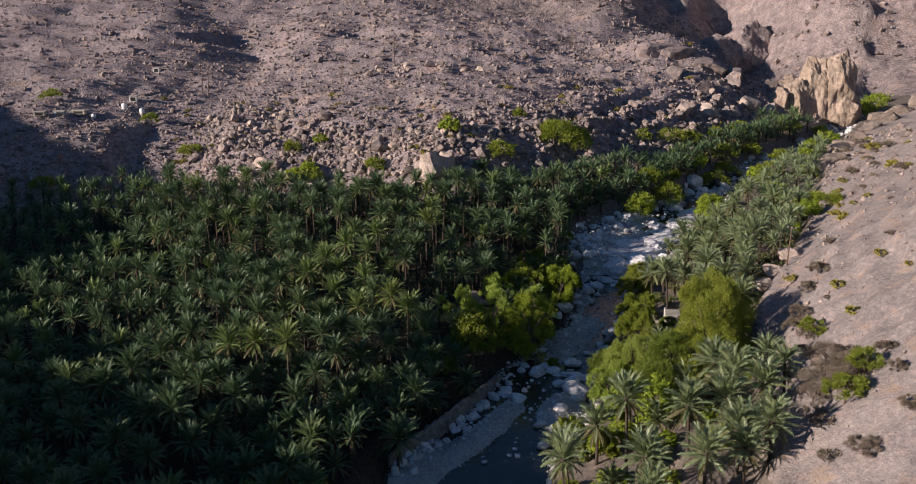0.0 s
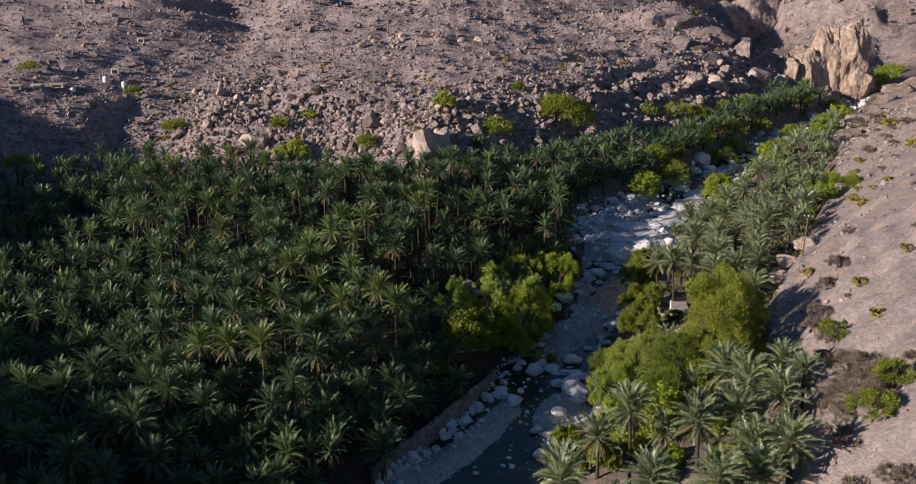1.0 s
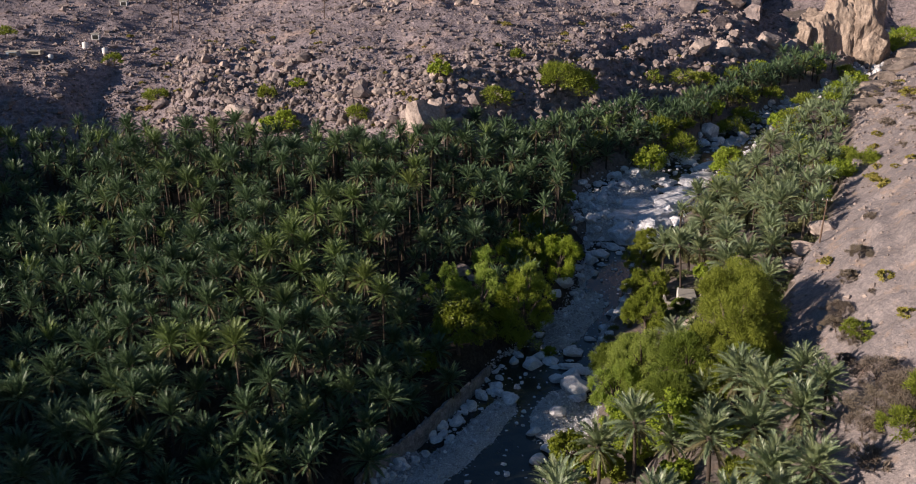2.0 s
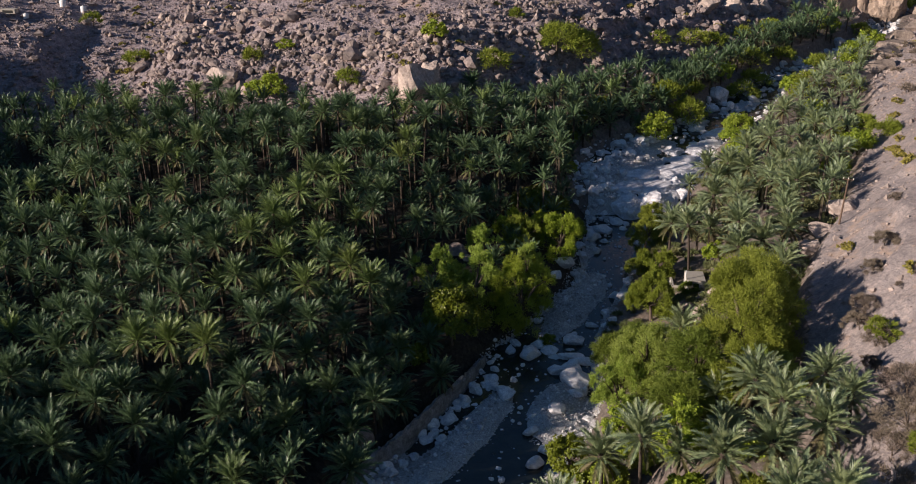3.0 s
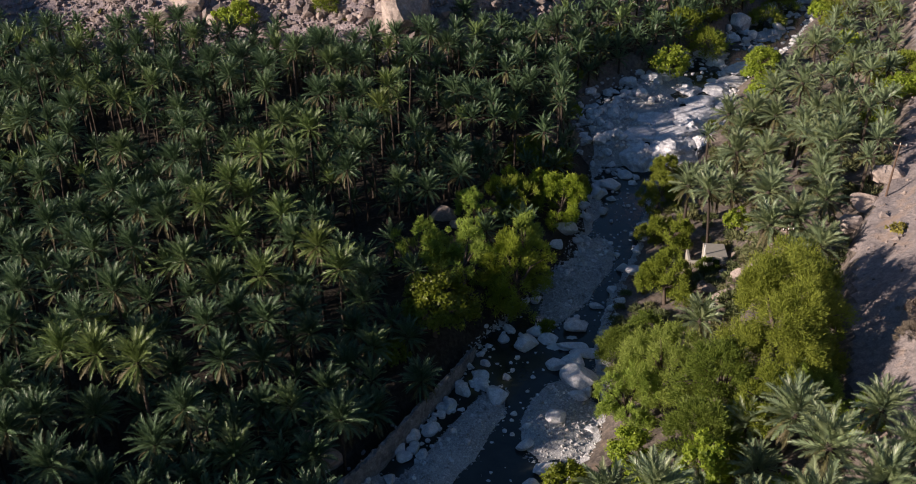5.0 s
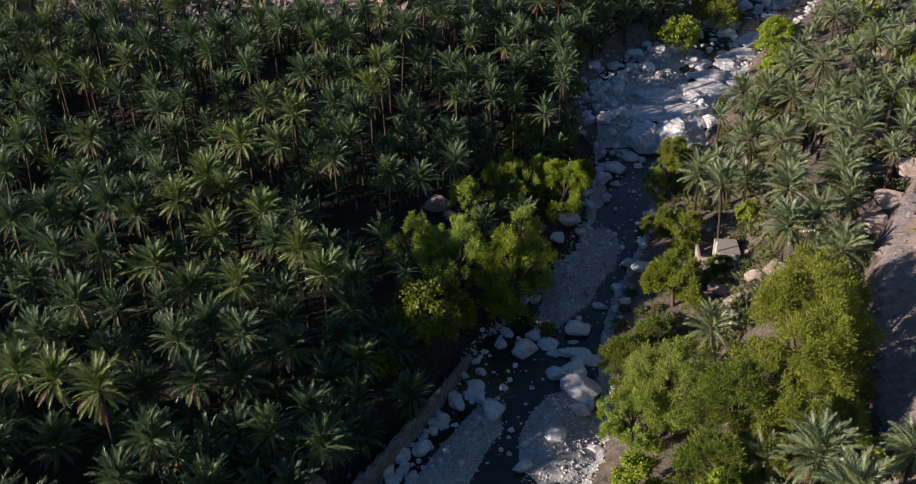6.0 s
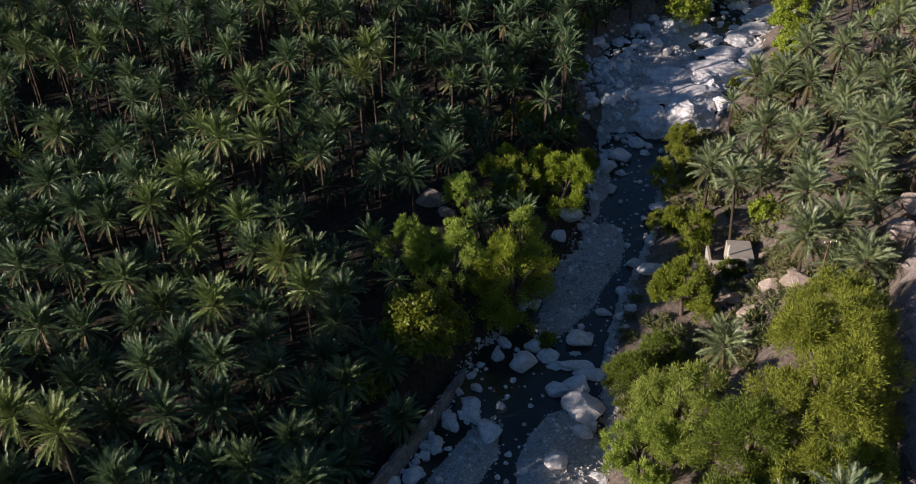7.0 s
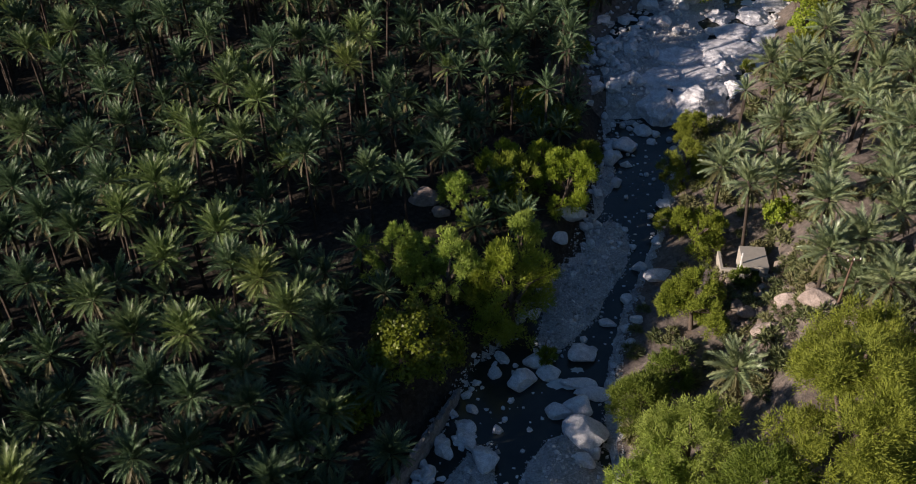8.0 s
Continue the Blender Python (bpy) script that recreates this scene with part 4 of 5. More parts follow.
# cobbles on the gravel bars
places = []
nr = np.random.RandomState(77)
while len(places) < 14000:
    ys = np.where(nr.uniform(size=20000) < 0.4, nr.uniform(150, 215, 20000), nr.uniform(150, 320, 20000))
    ls, rs = np.interp(ys, RIV_Y, RIV_L), np.interp(ys, RIV_Y, RIV_R)
    xs = ls - 1.5 + (rs - ls + 3.0) * nr.uniform(size=20000)
    keep = plan_z(xs, ys) > river_z(ys) - 0.45
    places += [(x, y, min(0.9, 0.15 + 0.14 * rng.expovariate(1.0))) for x, y in zip(xs[keep].tolist(), ys[keep].tolist())]
places = places[:14000]
scatter("cobbles", places, [M_PEBBLE], "grey river cobbles and gravel on the bars", "gravel", V_CHIP)

places = []
while len(places) < 900:
    y = rng.choice((rng.uniform(256, 310), rng.uniform(256, 310), rng.uniform(155, 440)))
    l, r = float(np.interp(y, RIV_Y, RIV_L)), float(np.interp(y, RIV_Y, RIV_R))
    x = (rng.uniform(l - 4, r + 1) if rng.random() < 0.4 else l + rng.uniform(-5, 8)) if 255 < y < 312 else l + rng.gauss(0, 1.5) if y < 186 or rng.random() < 0.7 else r + rng.gauss(0, 1.2)
    places.append((x, y, 0.5 + 0.4 * rng.expovariate(1.0)))
M_COBBLE = stony("pale_cobbles", (0.42, 0.42, 0.43), (0.58, 0.58, 0.59), (0.72, 0.72, 0.725), 0.5, 2.0, 0.9, 0.05, 0.85, island=True)
scatter("small_boulders", places, [M_COBBLE], "pale blocks jumbled along the river banks", "rocks", V_BIG)

places = []
while len(places) < 700:
    y = rng.uniform(300, 460)
    l, r = float(np.interp(y, RIV_Y, RIV_L)), float(np.interp(y, RIV_Y, RIV_R))
    places.append((rng.uniform(l - 2, r + 2), y, 0.9 + 0.9 * rng.expovariate(1.0)))
scatter("far_river_rocks", places, [M_COBBLE], "pale rocks filling the upper river bed", "rocks", V_BIG)

# scree and boulders on the hillside behind the grove
places = []
while len(places) < 9800:
    x = rng.uniform(-200, 165)
    foot = float(np.interp(x, FOOT_X, FOOT_Y))
    s = rng.expovariate(1 / 36.0) - 2
    patch = float(vnoise(np.float64(x * 0.05), np.float64((foot + s) * 0.05), 91))
    if s > 150 or rng.random() > 0.25 + 1.1 * patch:
        continue
    places.append((x, foot + s, min(5.0, 0.6 + 0.6 * rng.expovariate(1.0)) * (0.9 if s < 40 else 0.75)))
big = [p for p in places if p[2] > 1.7]
scatter("hill_boulders", big, [M_ROCK], "jumbled brown boulders on the hillside", "rocks", V_BIG, sink=0.3)
scatter("hill_scree", [p for p in places if p[2] <= 1.7], [M_ROCK], "loose brown scree on the hillside", "rocks", V_CHIP, sink=0.3)
places = []
while len(places) < 3200:
    x = rng.uniform(-175, 150)
    y = float(np.interp(x, FOOT_X, FOOT_Y)) + rng.uniform(45, 230)
    places.append((x, y, 0.7 + 0.6 * rng.expovariate(1.0)))
scatter("upper_scree", places, [M_ROCK], "scattered stones on the upper hillside", "rocks", V_CHIP, sink=0.3)
places = []
while len(places) < 21000:
    x = rng.uniform(-215, 165)
    s = rng.expovariate(1 / 55.0)
    y = float(np.interp(x, FOOT_X, FOOT_Y)) + s
    if s < 190 and rng.random() < 0.3 + 0.9 * float(vnoise(np.float64(x * 0.09), np.float64(y * 0.09), 93)):
        places.append((x, y, 0.45 + 0.38 * rng.expovariate(1.0)))
scatter("hill_rubble", places, [M_ROCK], "fine brown rubble covering the hillside", "rocks", V_CHIP, sink=0.25)
places = []
while len(places) < 12000:
    x, y = rng.uniform(-330, 190), rng.uniform(430, 720)
    if rng.random() < 0.25 + 0.9 * float(vnoise(np.float64(x * 0.04), np.float64(y * 0.04), 99)):
        places.append((x, y, 0.8 + 0.6 * rng.expovariate(1.0)))
scatter("upper_rubble", places, [M_ROCK], "brown rubble on the upper hillside", "rocks", V_CHIP, sink=0.25)
M_GRIT = stony("slope_stone", (0.24, 0.205, 0.19), (0.31, 0.265, 0.245), (0.40, 0.335, 0.30), 0.15, 1.5, 0.6, 0.1, island=True)
places = []
while len(places) < 2600:
    x, y = rng.uniform(150, 480), rng.uniform(520, 920)
    if y + 0.5 * (x - 200) > 560 and vnoise(np.float64(x * 0.03), np.float64(y * 0.03), 95) > 0.35:
        places.append((x, y, (1.2 + 1.3 * rng.expovariate(1.0)) * (0.7 + y / 1500)))
scatter("far_rocks", places, [M_ROCK], "scattered rocks on the far mountain side", "rocks", V_CHIP, sink=0.3)
# stones on the slope across the river
places = []
while len(places) < 3000:
    y = rng.uniform(105, 400)
    e = float(np.interp(y, EDGE_Y, EDGE_X))
    x = e + abs(rng.gauss(0, 24)) - 2
    places.append((x, y, min(2.0, 0.15 + 0.17 * rng.expovariate(1.0)) * (1 + (y - 105) / 150)))
scatter("slope_stones", places, [M_GRIT], "scattered stones on the pale gravel slope", "rocks", V_CHIP, sink=0.3)
# a dense jumble of broken blocks along the foot of the hill
places = []
while len(places) < 2300:
    x = rng.uniform(-95, 120)
    y = float(np.interp(x, FOOT_X, FOOT_Y)) + 1 + abs(rng.gauss(0, 22))
    if rng.random() < 0.25 + 0.95 * float(vnoise(np.float64(x * 0.06), np.float64(y * 0.08), 97)):
        places.append((x, y, 0.8 + 0.75 * rng.expovariate(1.0) if rng.random() < 0.9 else rng.uniform(2.2, 3.6)))
scatter("foot_jumble", places, [M_ROCK], "dense jumble of broken brown blocks at the hill's foot", "rocks", V_SMALL, (0.65, 1.05), sink=0.2)
# piles of large pale blocks low on the hill
M_PILE = stony("pale_blocks", (0.25, 0.205, 0.185), (0.35, 0.29, 0.262), (0.45, 0.375, 0.335), 0.2, 1.4, 0.6, 0.2, island=True, cells=0.4)
places = []
for mx, my, sx, sy, n in ((-86, 364, 13, 10, 170), (-62, 344, 9, 7, 120), (-34, 322, 12, 6, 150), (-10, 319, 8, 6, 90), (16, 326, 9, 6, 80), (60, 352, 14, 6, 90), (120, 412, 14, 9, 150), (-20, 405, 24, 5, 70)):
    for _ in range(n):
        places.append((rng.gauss(mx, sx), rng.gauss(my, sy), min(4.6, 0.8 + 0.8 * rng.expovariate(1.0))))
scatter("block_piles", places, [M_PILE], "piles of large pale blocks on the lower hillside", "rocks", V_BIG, (0.6, 1.0), sink=0.25)
# large rocks at the foot of the hill
M_BIGROCK = stony("pale_hill_rock", (0.30, 0.235, 0.20), (0.40, 0.325, 0.285), (0.50, 0.42, 0.37), 0.25, 1.2, 0.35, 0.25)


M_BANK = stony("tan_bank_rock", (0.17, 0.138, 0.115), (0.245, 0.20, 0.168), (0.33, 0.272, 0.23), 0.3, 1.2, 0.4, 0.25, cells=0.5)


def hill_rock(x, y, z, w, d, h, seed, name="hill_rock", label="large pale weathered rock at the foot of the hill", material=None, sub=4, group="hill rocks", cuts=12, turn=0):
    co, tri = rock_arrays(seed, sub, cuts + 8, 0.12, (0.42, 0.82))
    ob = new(name, mesh_from(name, co, tri, [material or M_BIGROCK], smooth=False))
    x, y = far(x, y)
    ob.matrix_basis = pose(x, y, z, rng.uniform(-8, 8), rng.uniform(-8, 8), turn) @ Matrix.Diagonal((w / 1.6, d / 1.6, h / 1.6, 1))
    return tagged(ob, label, "rock", group)


hill_rock(-8.5, 305, 28, 10, 9, 13, 801)
hill_rock(-4.0, 307.5, 29, 7, 7, 11, 802)
hill_rock(-13.0, 306, 24.5, 7, 6, 7, 803)
for k, (x, y, s) in enumerate([(-66, 325, 7), (-58, 322, 5), (-40, 312, 5), (-30, 306, 5), (-74, 323, 5), (-52, 312, 4), (15, 322, 4.5), (118, 412, 7), (128, 425, 8), (140, 432, 7), (104, 400, 7), (92, 392, 6)]):
    hill_rock(x, y, float(ground_z(*far(x, y))) + s * 0.15, s * 1.3, s, s * 0.9, 820 + k)
for k, (x, y, s) in enumerate([(-9.5, 163.2, 3.6), (-12, 166, 2.4), (3.5, 224.5, 4.0), (6, 221, 2.2), (47, 192.5, 3.4), (49.5, 196, 3.0), (51.5, 192, 3.6), (46, 198.5, 2.4), (39, 172, 3.4), (66, 197, 4), (69, 201, 5), (74, 206, 4)]):
    hill_rock(x, y, float(ground_z(*far(x, y))) + s * 0.2, s * 1.3, s, s * 0.8, 840 + k, "bank_rock", "pinkish-grey rock lying on the river terrace", sub=3, group="bank rocks")
for k, (x, y, w, d, h) in enumerate([(55.5, 196.5, 7, 4.5, 4.0), (57.8, 202.5, 3, 6, 3.6), (53.2, 191.2, 3.5, 4, 3.0), (46.2, 208.5, 3.6, 3.2, 2.4), (45.5, 212, 3, 3, 2.4), (48.2, 194.2, 3.2, 2.8, 2.4), (50.3, 193.6, 2.6, 2.4, 2.0), (47.6, 191.4, 3.0, 2.4, 2.2), (43.5, 205.5, 3, 2.6, 2)]):
    hill_rock(x, y, float(ground_z(*far(x, y))) + h * 0.05, 0.62 * w, 0.62 * d, 0.6 * h, 960 + k, "bank_rock", "tan eroded rock of the river bank", M_BANK, 4, "bank rocks", 14, 31 * k)
for k in range(46):
    f = rng.random()
    x, y = 9.6 - 20 * f + rng.uniform(0, 3.0), 187 - 33 * f + rng.uniform(-2, 2)
    s = rng.uniform(0.7, 2.1)
    boulder(x, y, s * rng.uniform(1.0, 1.5), s, s * rng.uniform(0.6, 0.95), rng.uniform(0, 360), k)
for k, (x, y, s) in enumerate([(84, 262, 5), (88, 266, 6), (92, 262, 5), (100, 282, 7), (106, 290, 8), (112, 300, 6), (128, 338, 9), (136, 346, 9), (146, 362, 9), (155, 380, 9), (166, 396, 8), (178, 412, 8), (190, 424, 9), (204, 440, 10), (218, 452, 10), (196, 448, 8)]):
    hill_rock(x, y, float(ground_z(*far(x, y))) + s * 0.1, s * 1.5, s, s * 0.7, 860 + k, "slope_outcrop", "tan rounded outcrop at the edge of the slope", M_BANK, 4, group="slope outcrops")

places = [(rng.uniform(43.5, 55), rng.uniform(186, 208), 0.35 + 0.4 * rng.expovariate(1.0)) for _ in range(420)]
scatter("bank_rubble", places, [M_BANK], "tan broken stones lying on the eroded bank", "rocks", V_SMALL, sink=0.3)
M_SHOULDER = stony("shoulder_rock", (0.15, 0.124, 0.124), (0.23, 0.19, 0.186), (0.32, 0.264, 0.247), 0.1, 0.8, 0.4, 0.4, patch=0.6, cells=0.5)
for k, (x, y, s) in enumerate([(90, 452, 12), (101, 452, 13), (113, 450, 12), (125, 446, 10), (108, 428, 9), (120, 420, 9), (95, 434, 8), (84, 420, 7), (116, 436, 8)]):
    hill_rock(x, y, float(ground_z(*far(x, y))) - s * 0.3, s * 2.0, s * 1.5, s * 1.15, 940 + k, "shoulder_rock", "craggy brown outcrop on the shoulder of the hill", M_SHOULDER, 4, "shoulder outcrops", 16, 23 * k)
# the crag over the bend of the river
crag = new("crag")
tagged(crag, "tall orange-brown rock crag standing over the river bend", "crag")


def crag_block(name, x, y, z, w, d, h, seed, tip=0):
    co, tri = rock_arrays(seed, 5, 22, 0.16, (0.68, 0.95))
    co[:, 0] += tip * np.maximum(co[:, 2], 0) ** 2
    x, y, z = drawn(x, y, z)
    part(name, mesh_from(name, co, tri, [M_CRAG], smooth=False), crag, at=pose(x, y, z) @ Matrix.Diagonal((w / 1.6, d / 1.6, h / 1.6, 1)))


crag_block("tower", 178, 457, 33, 17, 18, 38, 881, 0.15)
crag_block("shoulder", 168, 456, 30, 17, 16, 36, 882)
crag_block("buttress", 157, 454, 27, 18, 16, 31, 883)
crag_block("side_rock", 149, 451, 25, 13, 14, 24, 885)
crag_block("foot_rock", 181, 452, 24, 14, 12, 20, 884)
# far outcrops in the side valley
for k, (x, y, z, w, d, h) in enumerate([(200, 690, 34, 34, 40, 44), (222, 700, 30, 40, 40, 40), (182, 680, 30, 34, 36, 40)]):
    co, tri = rock_arrays(900 + k, 5, 22, 0.16, (0.68, 0.95))
    ob = new("cliff_outcrop", mesh_from("cliff_outcrop", co, tri, [M_FAR], smooth=False))
    ob.matrix_basis = pose(*drawn(x, y, z)) @ Matrix.Diagonal((w / 1.6, d / 1.6, h / 1.6, 1))
    tagged(ob, "layered cliff outcrop in the far side valley", "cliff", "far cliffs")


# ---- broadleaf trees and shrubs ----
def leaf_cloud(seed, radius, height, base, clumps, per, leaf, shape="round", fine=1.1):
    """A crown of many small leaves in clumps with gaps. Returns vertices, triangles and the clumps' centres."""
    rng2 = np.random.RandomState(seed)
    cos, mids = [], []
    lobes = rng2.normal(size=(24 if shape == "plume" and radius > 6 else 14 if shape == "plume" else 9 if shape == "feather" and radius > 3.5 else 5, 3))
    lobes[:, 2] = np.abs(lobes[:, 2]) - (0.45 if shape == "plume" else 0.0)
    lobes /= np.linalg.norm(lobes, axis=1)[:, None]
    sizes = rng2.uniform(0.24, 0.46, len(lobes))
    per = int(per * fine * fine)
    leaf = leaf / fine
    for _ in range(int(clumps * (1.2 if shape == "feather" and radius > 3.5 else 1.35 if shape == "plume" else 1.0))):
        d = rng2.normal(size=3)
        d /= np.linalg.norm(d)
        d[2] = abs(d[2]) * 1.15 - 0.34
        reach = max(0.0, float((lobes @ d).max()))
        f = rng2.uniform(0.35, 1.0) ** 0.45 * (0.54 + 0.56 * reach ** 2 if shape == "feather" and radius > 3.5 else 0.66 + 0.46 * reach)
        c = np.array([d[0] * radius * f, d[1] * radius * f, base + (height - base) * (0.42 + 0.58 * d[2] * f)])
        if shape == "plume":
            # billows: each clump sits on one of the crown's rounded masses
            puff, swell = lobes[len(mids) % len(lobes)], sizes[len(mids) % len(lobes)]
            w = d * swell * rng2.uniform(0.55, 1.0) ** 0.5
            c = np.array([(puff[0] * 0.66 + w[0]) * radius, (puff[1] * 0.66 + w[1]) * radius, base + (height - base) * (0.34 + 0.46 * puff[2]) + w[2] * radius * 1.1])
        mids.append(c)
        cr = radius * (rng2.uniform(0.07, 0.15) if shape == "plume" else rng2.uniform(0.12, 0.23) if radius > 4 else rng2.uniform(0.12, 0.24))
        p = rng2.normal(size=(per, 3))
        p = p / np.linalg.norm(p, axis=1)[:, None] * (rng2.uniform(0, 1, (per, 1)) ** 0.5) * cr
        p[:, 2] = p[:, 2] * {"round": 0.8, "feather": 0.7, "plume": 1.35}[shape]
        stray = rng2.uniform(0, 1, (per, 1)) > 0.88
        p = np.where(stray, p * 1.5, p)
        grow = 0.8 * d + np.array([0, 0, 0.5])
        out = p / cr + grow + 0.55 * rng2.normal(size=(per, 3))
        out /= np.linalg.norm(out, axis=1)[:, None]
        side = np.cross(out, rng2.normal(size=(per, 3)))
        side /= np.linalg.norm(side, axis=1)[:, None]
        size = leaf * rng2.uniform(0.7, 1.4, (per, 1))
        m = c + p
        if shape != "round":
            cos.append(np.stack([m - side * size * 0.22, m + side * size * 0.22, m + out * size * 1.5], 1))
        else:
            fwd = np.cross(out, side) * 0.8 + out * 0.5
            cos.append(np.stack([m - side * size * 0.55, m + side * size * 0.55, m + fwd * size * 1.1], 1))
    co = np.concatenate(cos).reshape(-1, 3)
    return co, np.arange(len(co)).reshape(-1, 3), mids


def tree(x, y, height, radius, material, label, seed, shape="round", clumps=60, per=70, leaf=0.29, base=0.25, name="broadleaf_tree", category="tree", group="broadleaf trees by the river", z=None):
    root = new(name)
    x, y = far(x, y)
    zz = float(ground_z(x, y)) if z is None else z
    root.matrix_basis = pose(x, y, zz - 0.15, 0, 0, seed * 37 % 360)
    tagged(root, label, category, group)
    co, tri, mids = leaf_cloud(seed, radius, height, height * base, clumps, per, leaf, shape, 1.28 if x > 27 and 150 < y < 250 and shape != "round" else 1.0 if y < 250 else 0.6 if y > 285 else 0.9)
    r2 = random.Random(seed)
    tc, tq, n = [], [], 0
    fork = np.array([r2.uniform(-0.3, 0.3), r2.uniform(-0.3, 0.3), height * 0.3])
    limbs = [([(0, 0, -0.3), tuple(fork * 0.6), tuple(fork)], [height * 0.035, height * 0.028, height * 0.024])]
    for m in mids[::max(1, len(mids) // 9)]:
        mid = fork * 0.5 + np.array(m) * 0.5 + np.array([0, 0, 0.08 * height])
        limbs.append(([tuple(fork), tuple(mid), tuple(m)], [height * 0.018, height * 0.012, height * 0.004]))
    for pts, rad in limbs:
        c, q = tube(pts, rad)
        tc.append(c)
        tq.append(q + n)
        n += len(c)
    part("trunk", mesh_from("trunk", np.concatenate(tc), np.concatenate(tq), [M_BARK]), root)
    part("crown", mesh_from("crown", co, tri, [material], smooth=False), root)
    return root


BR, OL, GR, DK = M_LEAF_BRIGHT, M_LEAF_OLIVE, M_LEAF_GREY, M_LEAF_DARK
L_BR, L_OL = "bright yellow-green leafy tree on the river bank", "olive-green feathery acacia on the river bank"
L_GR, L_DK = "pale grey-green leafy tree beside the river", "dense round tree with dark glossy leaves"
# the grove's edge: x, y, height, radius
tree(3.2, 188.6, 12.5, 5.8, DK, L_DK, 1, clumps=120, per=90, leaf=0.32, base=0.08)
tree(-3.2, 181.4, 5.0, 2.8, DK, L_DK, 2, clumps=40, per=70, leaf=0.28, base=0.05)
tree(-0.1, 205.2, 11.5, 4.6, GR, L_GR, 3, "plume", clumps=70, per=100, base=0.15)
tree(9.3, 219.0, 9.0, 3.8, GR, L_GR, 4, "plume", clumps=61, per=100, base=0.15)
tree(7.6, 202.0, 12.0, 5.2, GR, L_GR, 5, "plume", clumps=88, per=100, base=0.12)
tree(3.8, 206.5, 9.0, 3.6, GR, L_GR, 6, "plume", clumps=66, per=100, base=0.12)
tree(16.2, 201.2, 16.5, 6.4, BR, L_BR, 7, "plume", clumps=143, per=100, base=0.05)
tree(17.4, 209.0, 12.0, 3.8, GR, L_GR, 9, "plume", clumps=77, per=100, base=0.06)
tree(25.0, 224.6, 10.4, 5.0, BR, L_BR, 10, "plume", clumps=110, per=100, base=0.06)
tree(17.4, 224.5, 8.6, 4.6, OL, L_OL, 11, "plume", 80, 90, base=0.05)
tree(14.8, 228.6, 9.4, 3.6, BR, L_BR, 12, "plume", clumps=66, per=100, base=0.08)
tree(21.6, 229.6, 7.5, 3.4, BR, L_BR, 13, "plume", clumps=55, per=100, base=0.05)
tree(21.0, 247.6, 6.8, 4.8, DK, "dark green shrubby tree at the grove's edge", 14, clumps=90, base=0.05)
tree(25.6, 243.2, 5.8, 3.6, DK, "dark green shrubby tree at the grove's edge", 15, clumps=60, base=0.05)
tree(29.4, 237.0, 6.0, 3.0, OL, L_OL, 16, "feather", 50, 80, base=0.05)
tree(31.0, 270.0, 4.2, 2.4, BR, "small bright green bush on the boulder bank", 17, clumps=30, base=0.02)
tree(20.5, 196.2, 2.4, 1.5, OL, "small reed bush among the boulders", 18, "feather", 24, 60, base=0.0)
# across the river
tree(44.4, 234.4, 9.0, 4.3, OL, L_OL, 20, "plume", 90, 90, base=0.05)
tree(47.6, 245.4, 6.5, 3.4, OL, L_OL, 21, "plume", 60, 90, base=0.05)
tree(42.6, 214.8, 8.6, 4.4, OL, L_OL, 22, "plume", 80, 90, base=0.05)
tree(39.2, 198.0, 10.4, 4.6, OL, L_OL, 23, "plume", 150, 100, base=-0.15)
tree(30.8, 184.2, 8.2, 4.2, M_LEAF_DEEP, "deep green feathery shrub over the river", 24, "feather", 110, 90, base=0.02)
tree(34.6, 188.5, 6.0, 3.2, M_LEAF_DEEP, "deep green feathery shrub over the river", 25, "feather", 60, 90, base=0.02)
tree(34.0, 173.0, 13.5, 6.2, GR, L_GR, 26, "plume", 170, 100, base=0.08)
tree(28.8, 169.6, 11.5, 4.4, GR, L_GR, 27, "plume", 110, 100, base=0.05)
tree(46.0, 165.2, 20.5, 7.8, OL, "large spreading olive-green acacia on the terrace", 28, "plume", 250, 130, 0.29, base=0.12)
tree(49.5, 174.2, 15.5, 6.4, OL, "large spreading olive-green acacia on the terrace", 29, "plume", 170, 120, 0.29, base=0.1)
tree(38.6, 163.0, 16.0, 5.2, M_LEAF_DEEP, "deep green feathery acacia on the river bank", 30, "feather", 130, 100, base=0.06)
tree(34.6, 154.4, 15.5, 4.6, M_LEAF_DEEP, "deep green feathery acacia on the river bank", 31, "feather", 110, 100, base=0.05)
tree(42.4, 156.0, 13.0, 4.6, OL, L_OL, 32, "plume", 100, 100, base=0.06)
tree(48.0, 158.6, 9.5, 3.6, GR, L_GR, 33, "feather", 70, 90, base=0.06)
tree(33.4, 148.6, 13.0, 3.8, BR, L_BR, 34, clumps=80, per=80, base=0.05)
tree(27.8, 160.8, 8.4, 3.0, BR, "bright green leafy bush at the water's edge", 35, clumps=56, per=80, base=0.02)
tree(20.0, 157.2, 7.6, 3.4, DK, "dense round green bush at the water's edge", 36, clumps=70, per=80, base=0.02)
tree(24.6, 152.0, 5.5, 2.8, BR, "bright green leafy bush at the water's edge", 37, clumps=40, per=80, base=0.02)
tree(54.6, 216.4, 5.6, 2.6, BR, L_BR, 38, clumps=45, base=0.05)
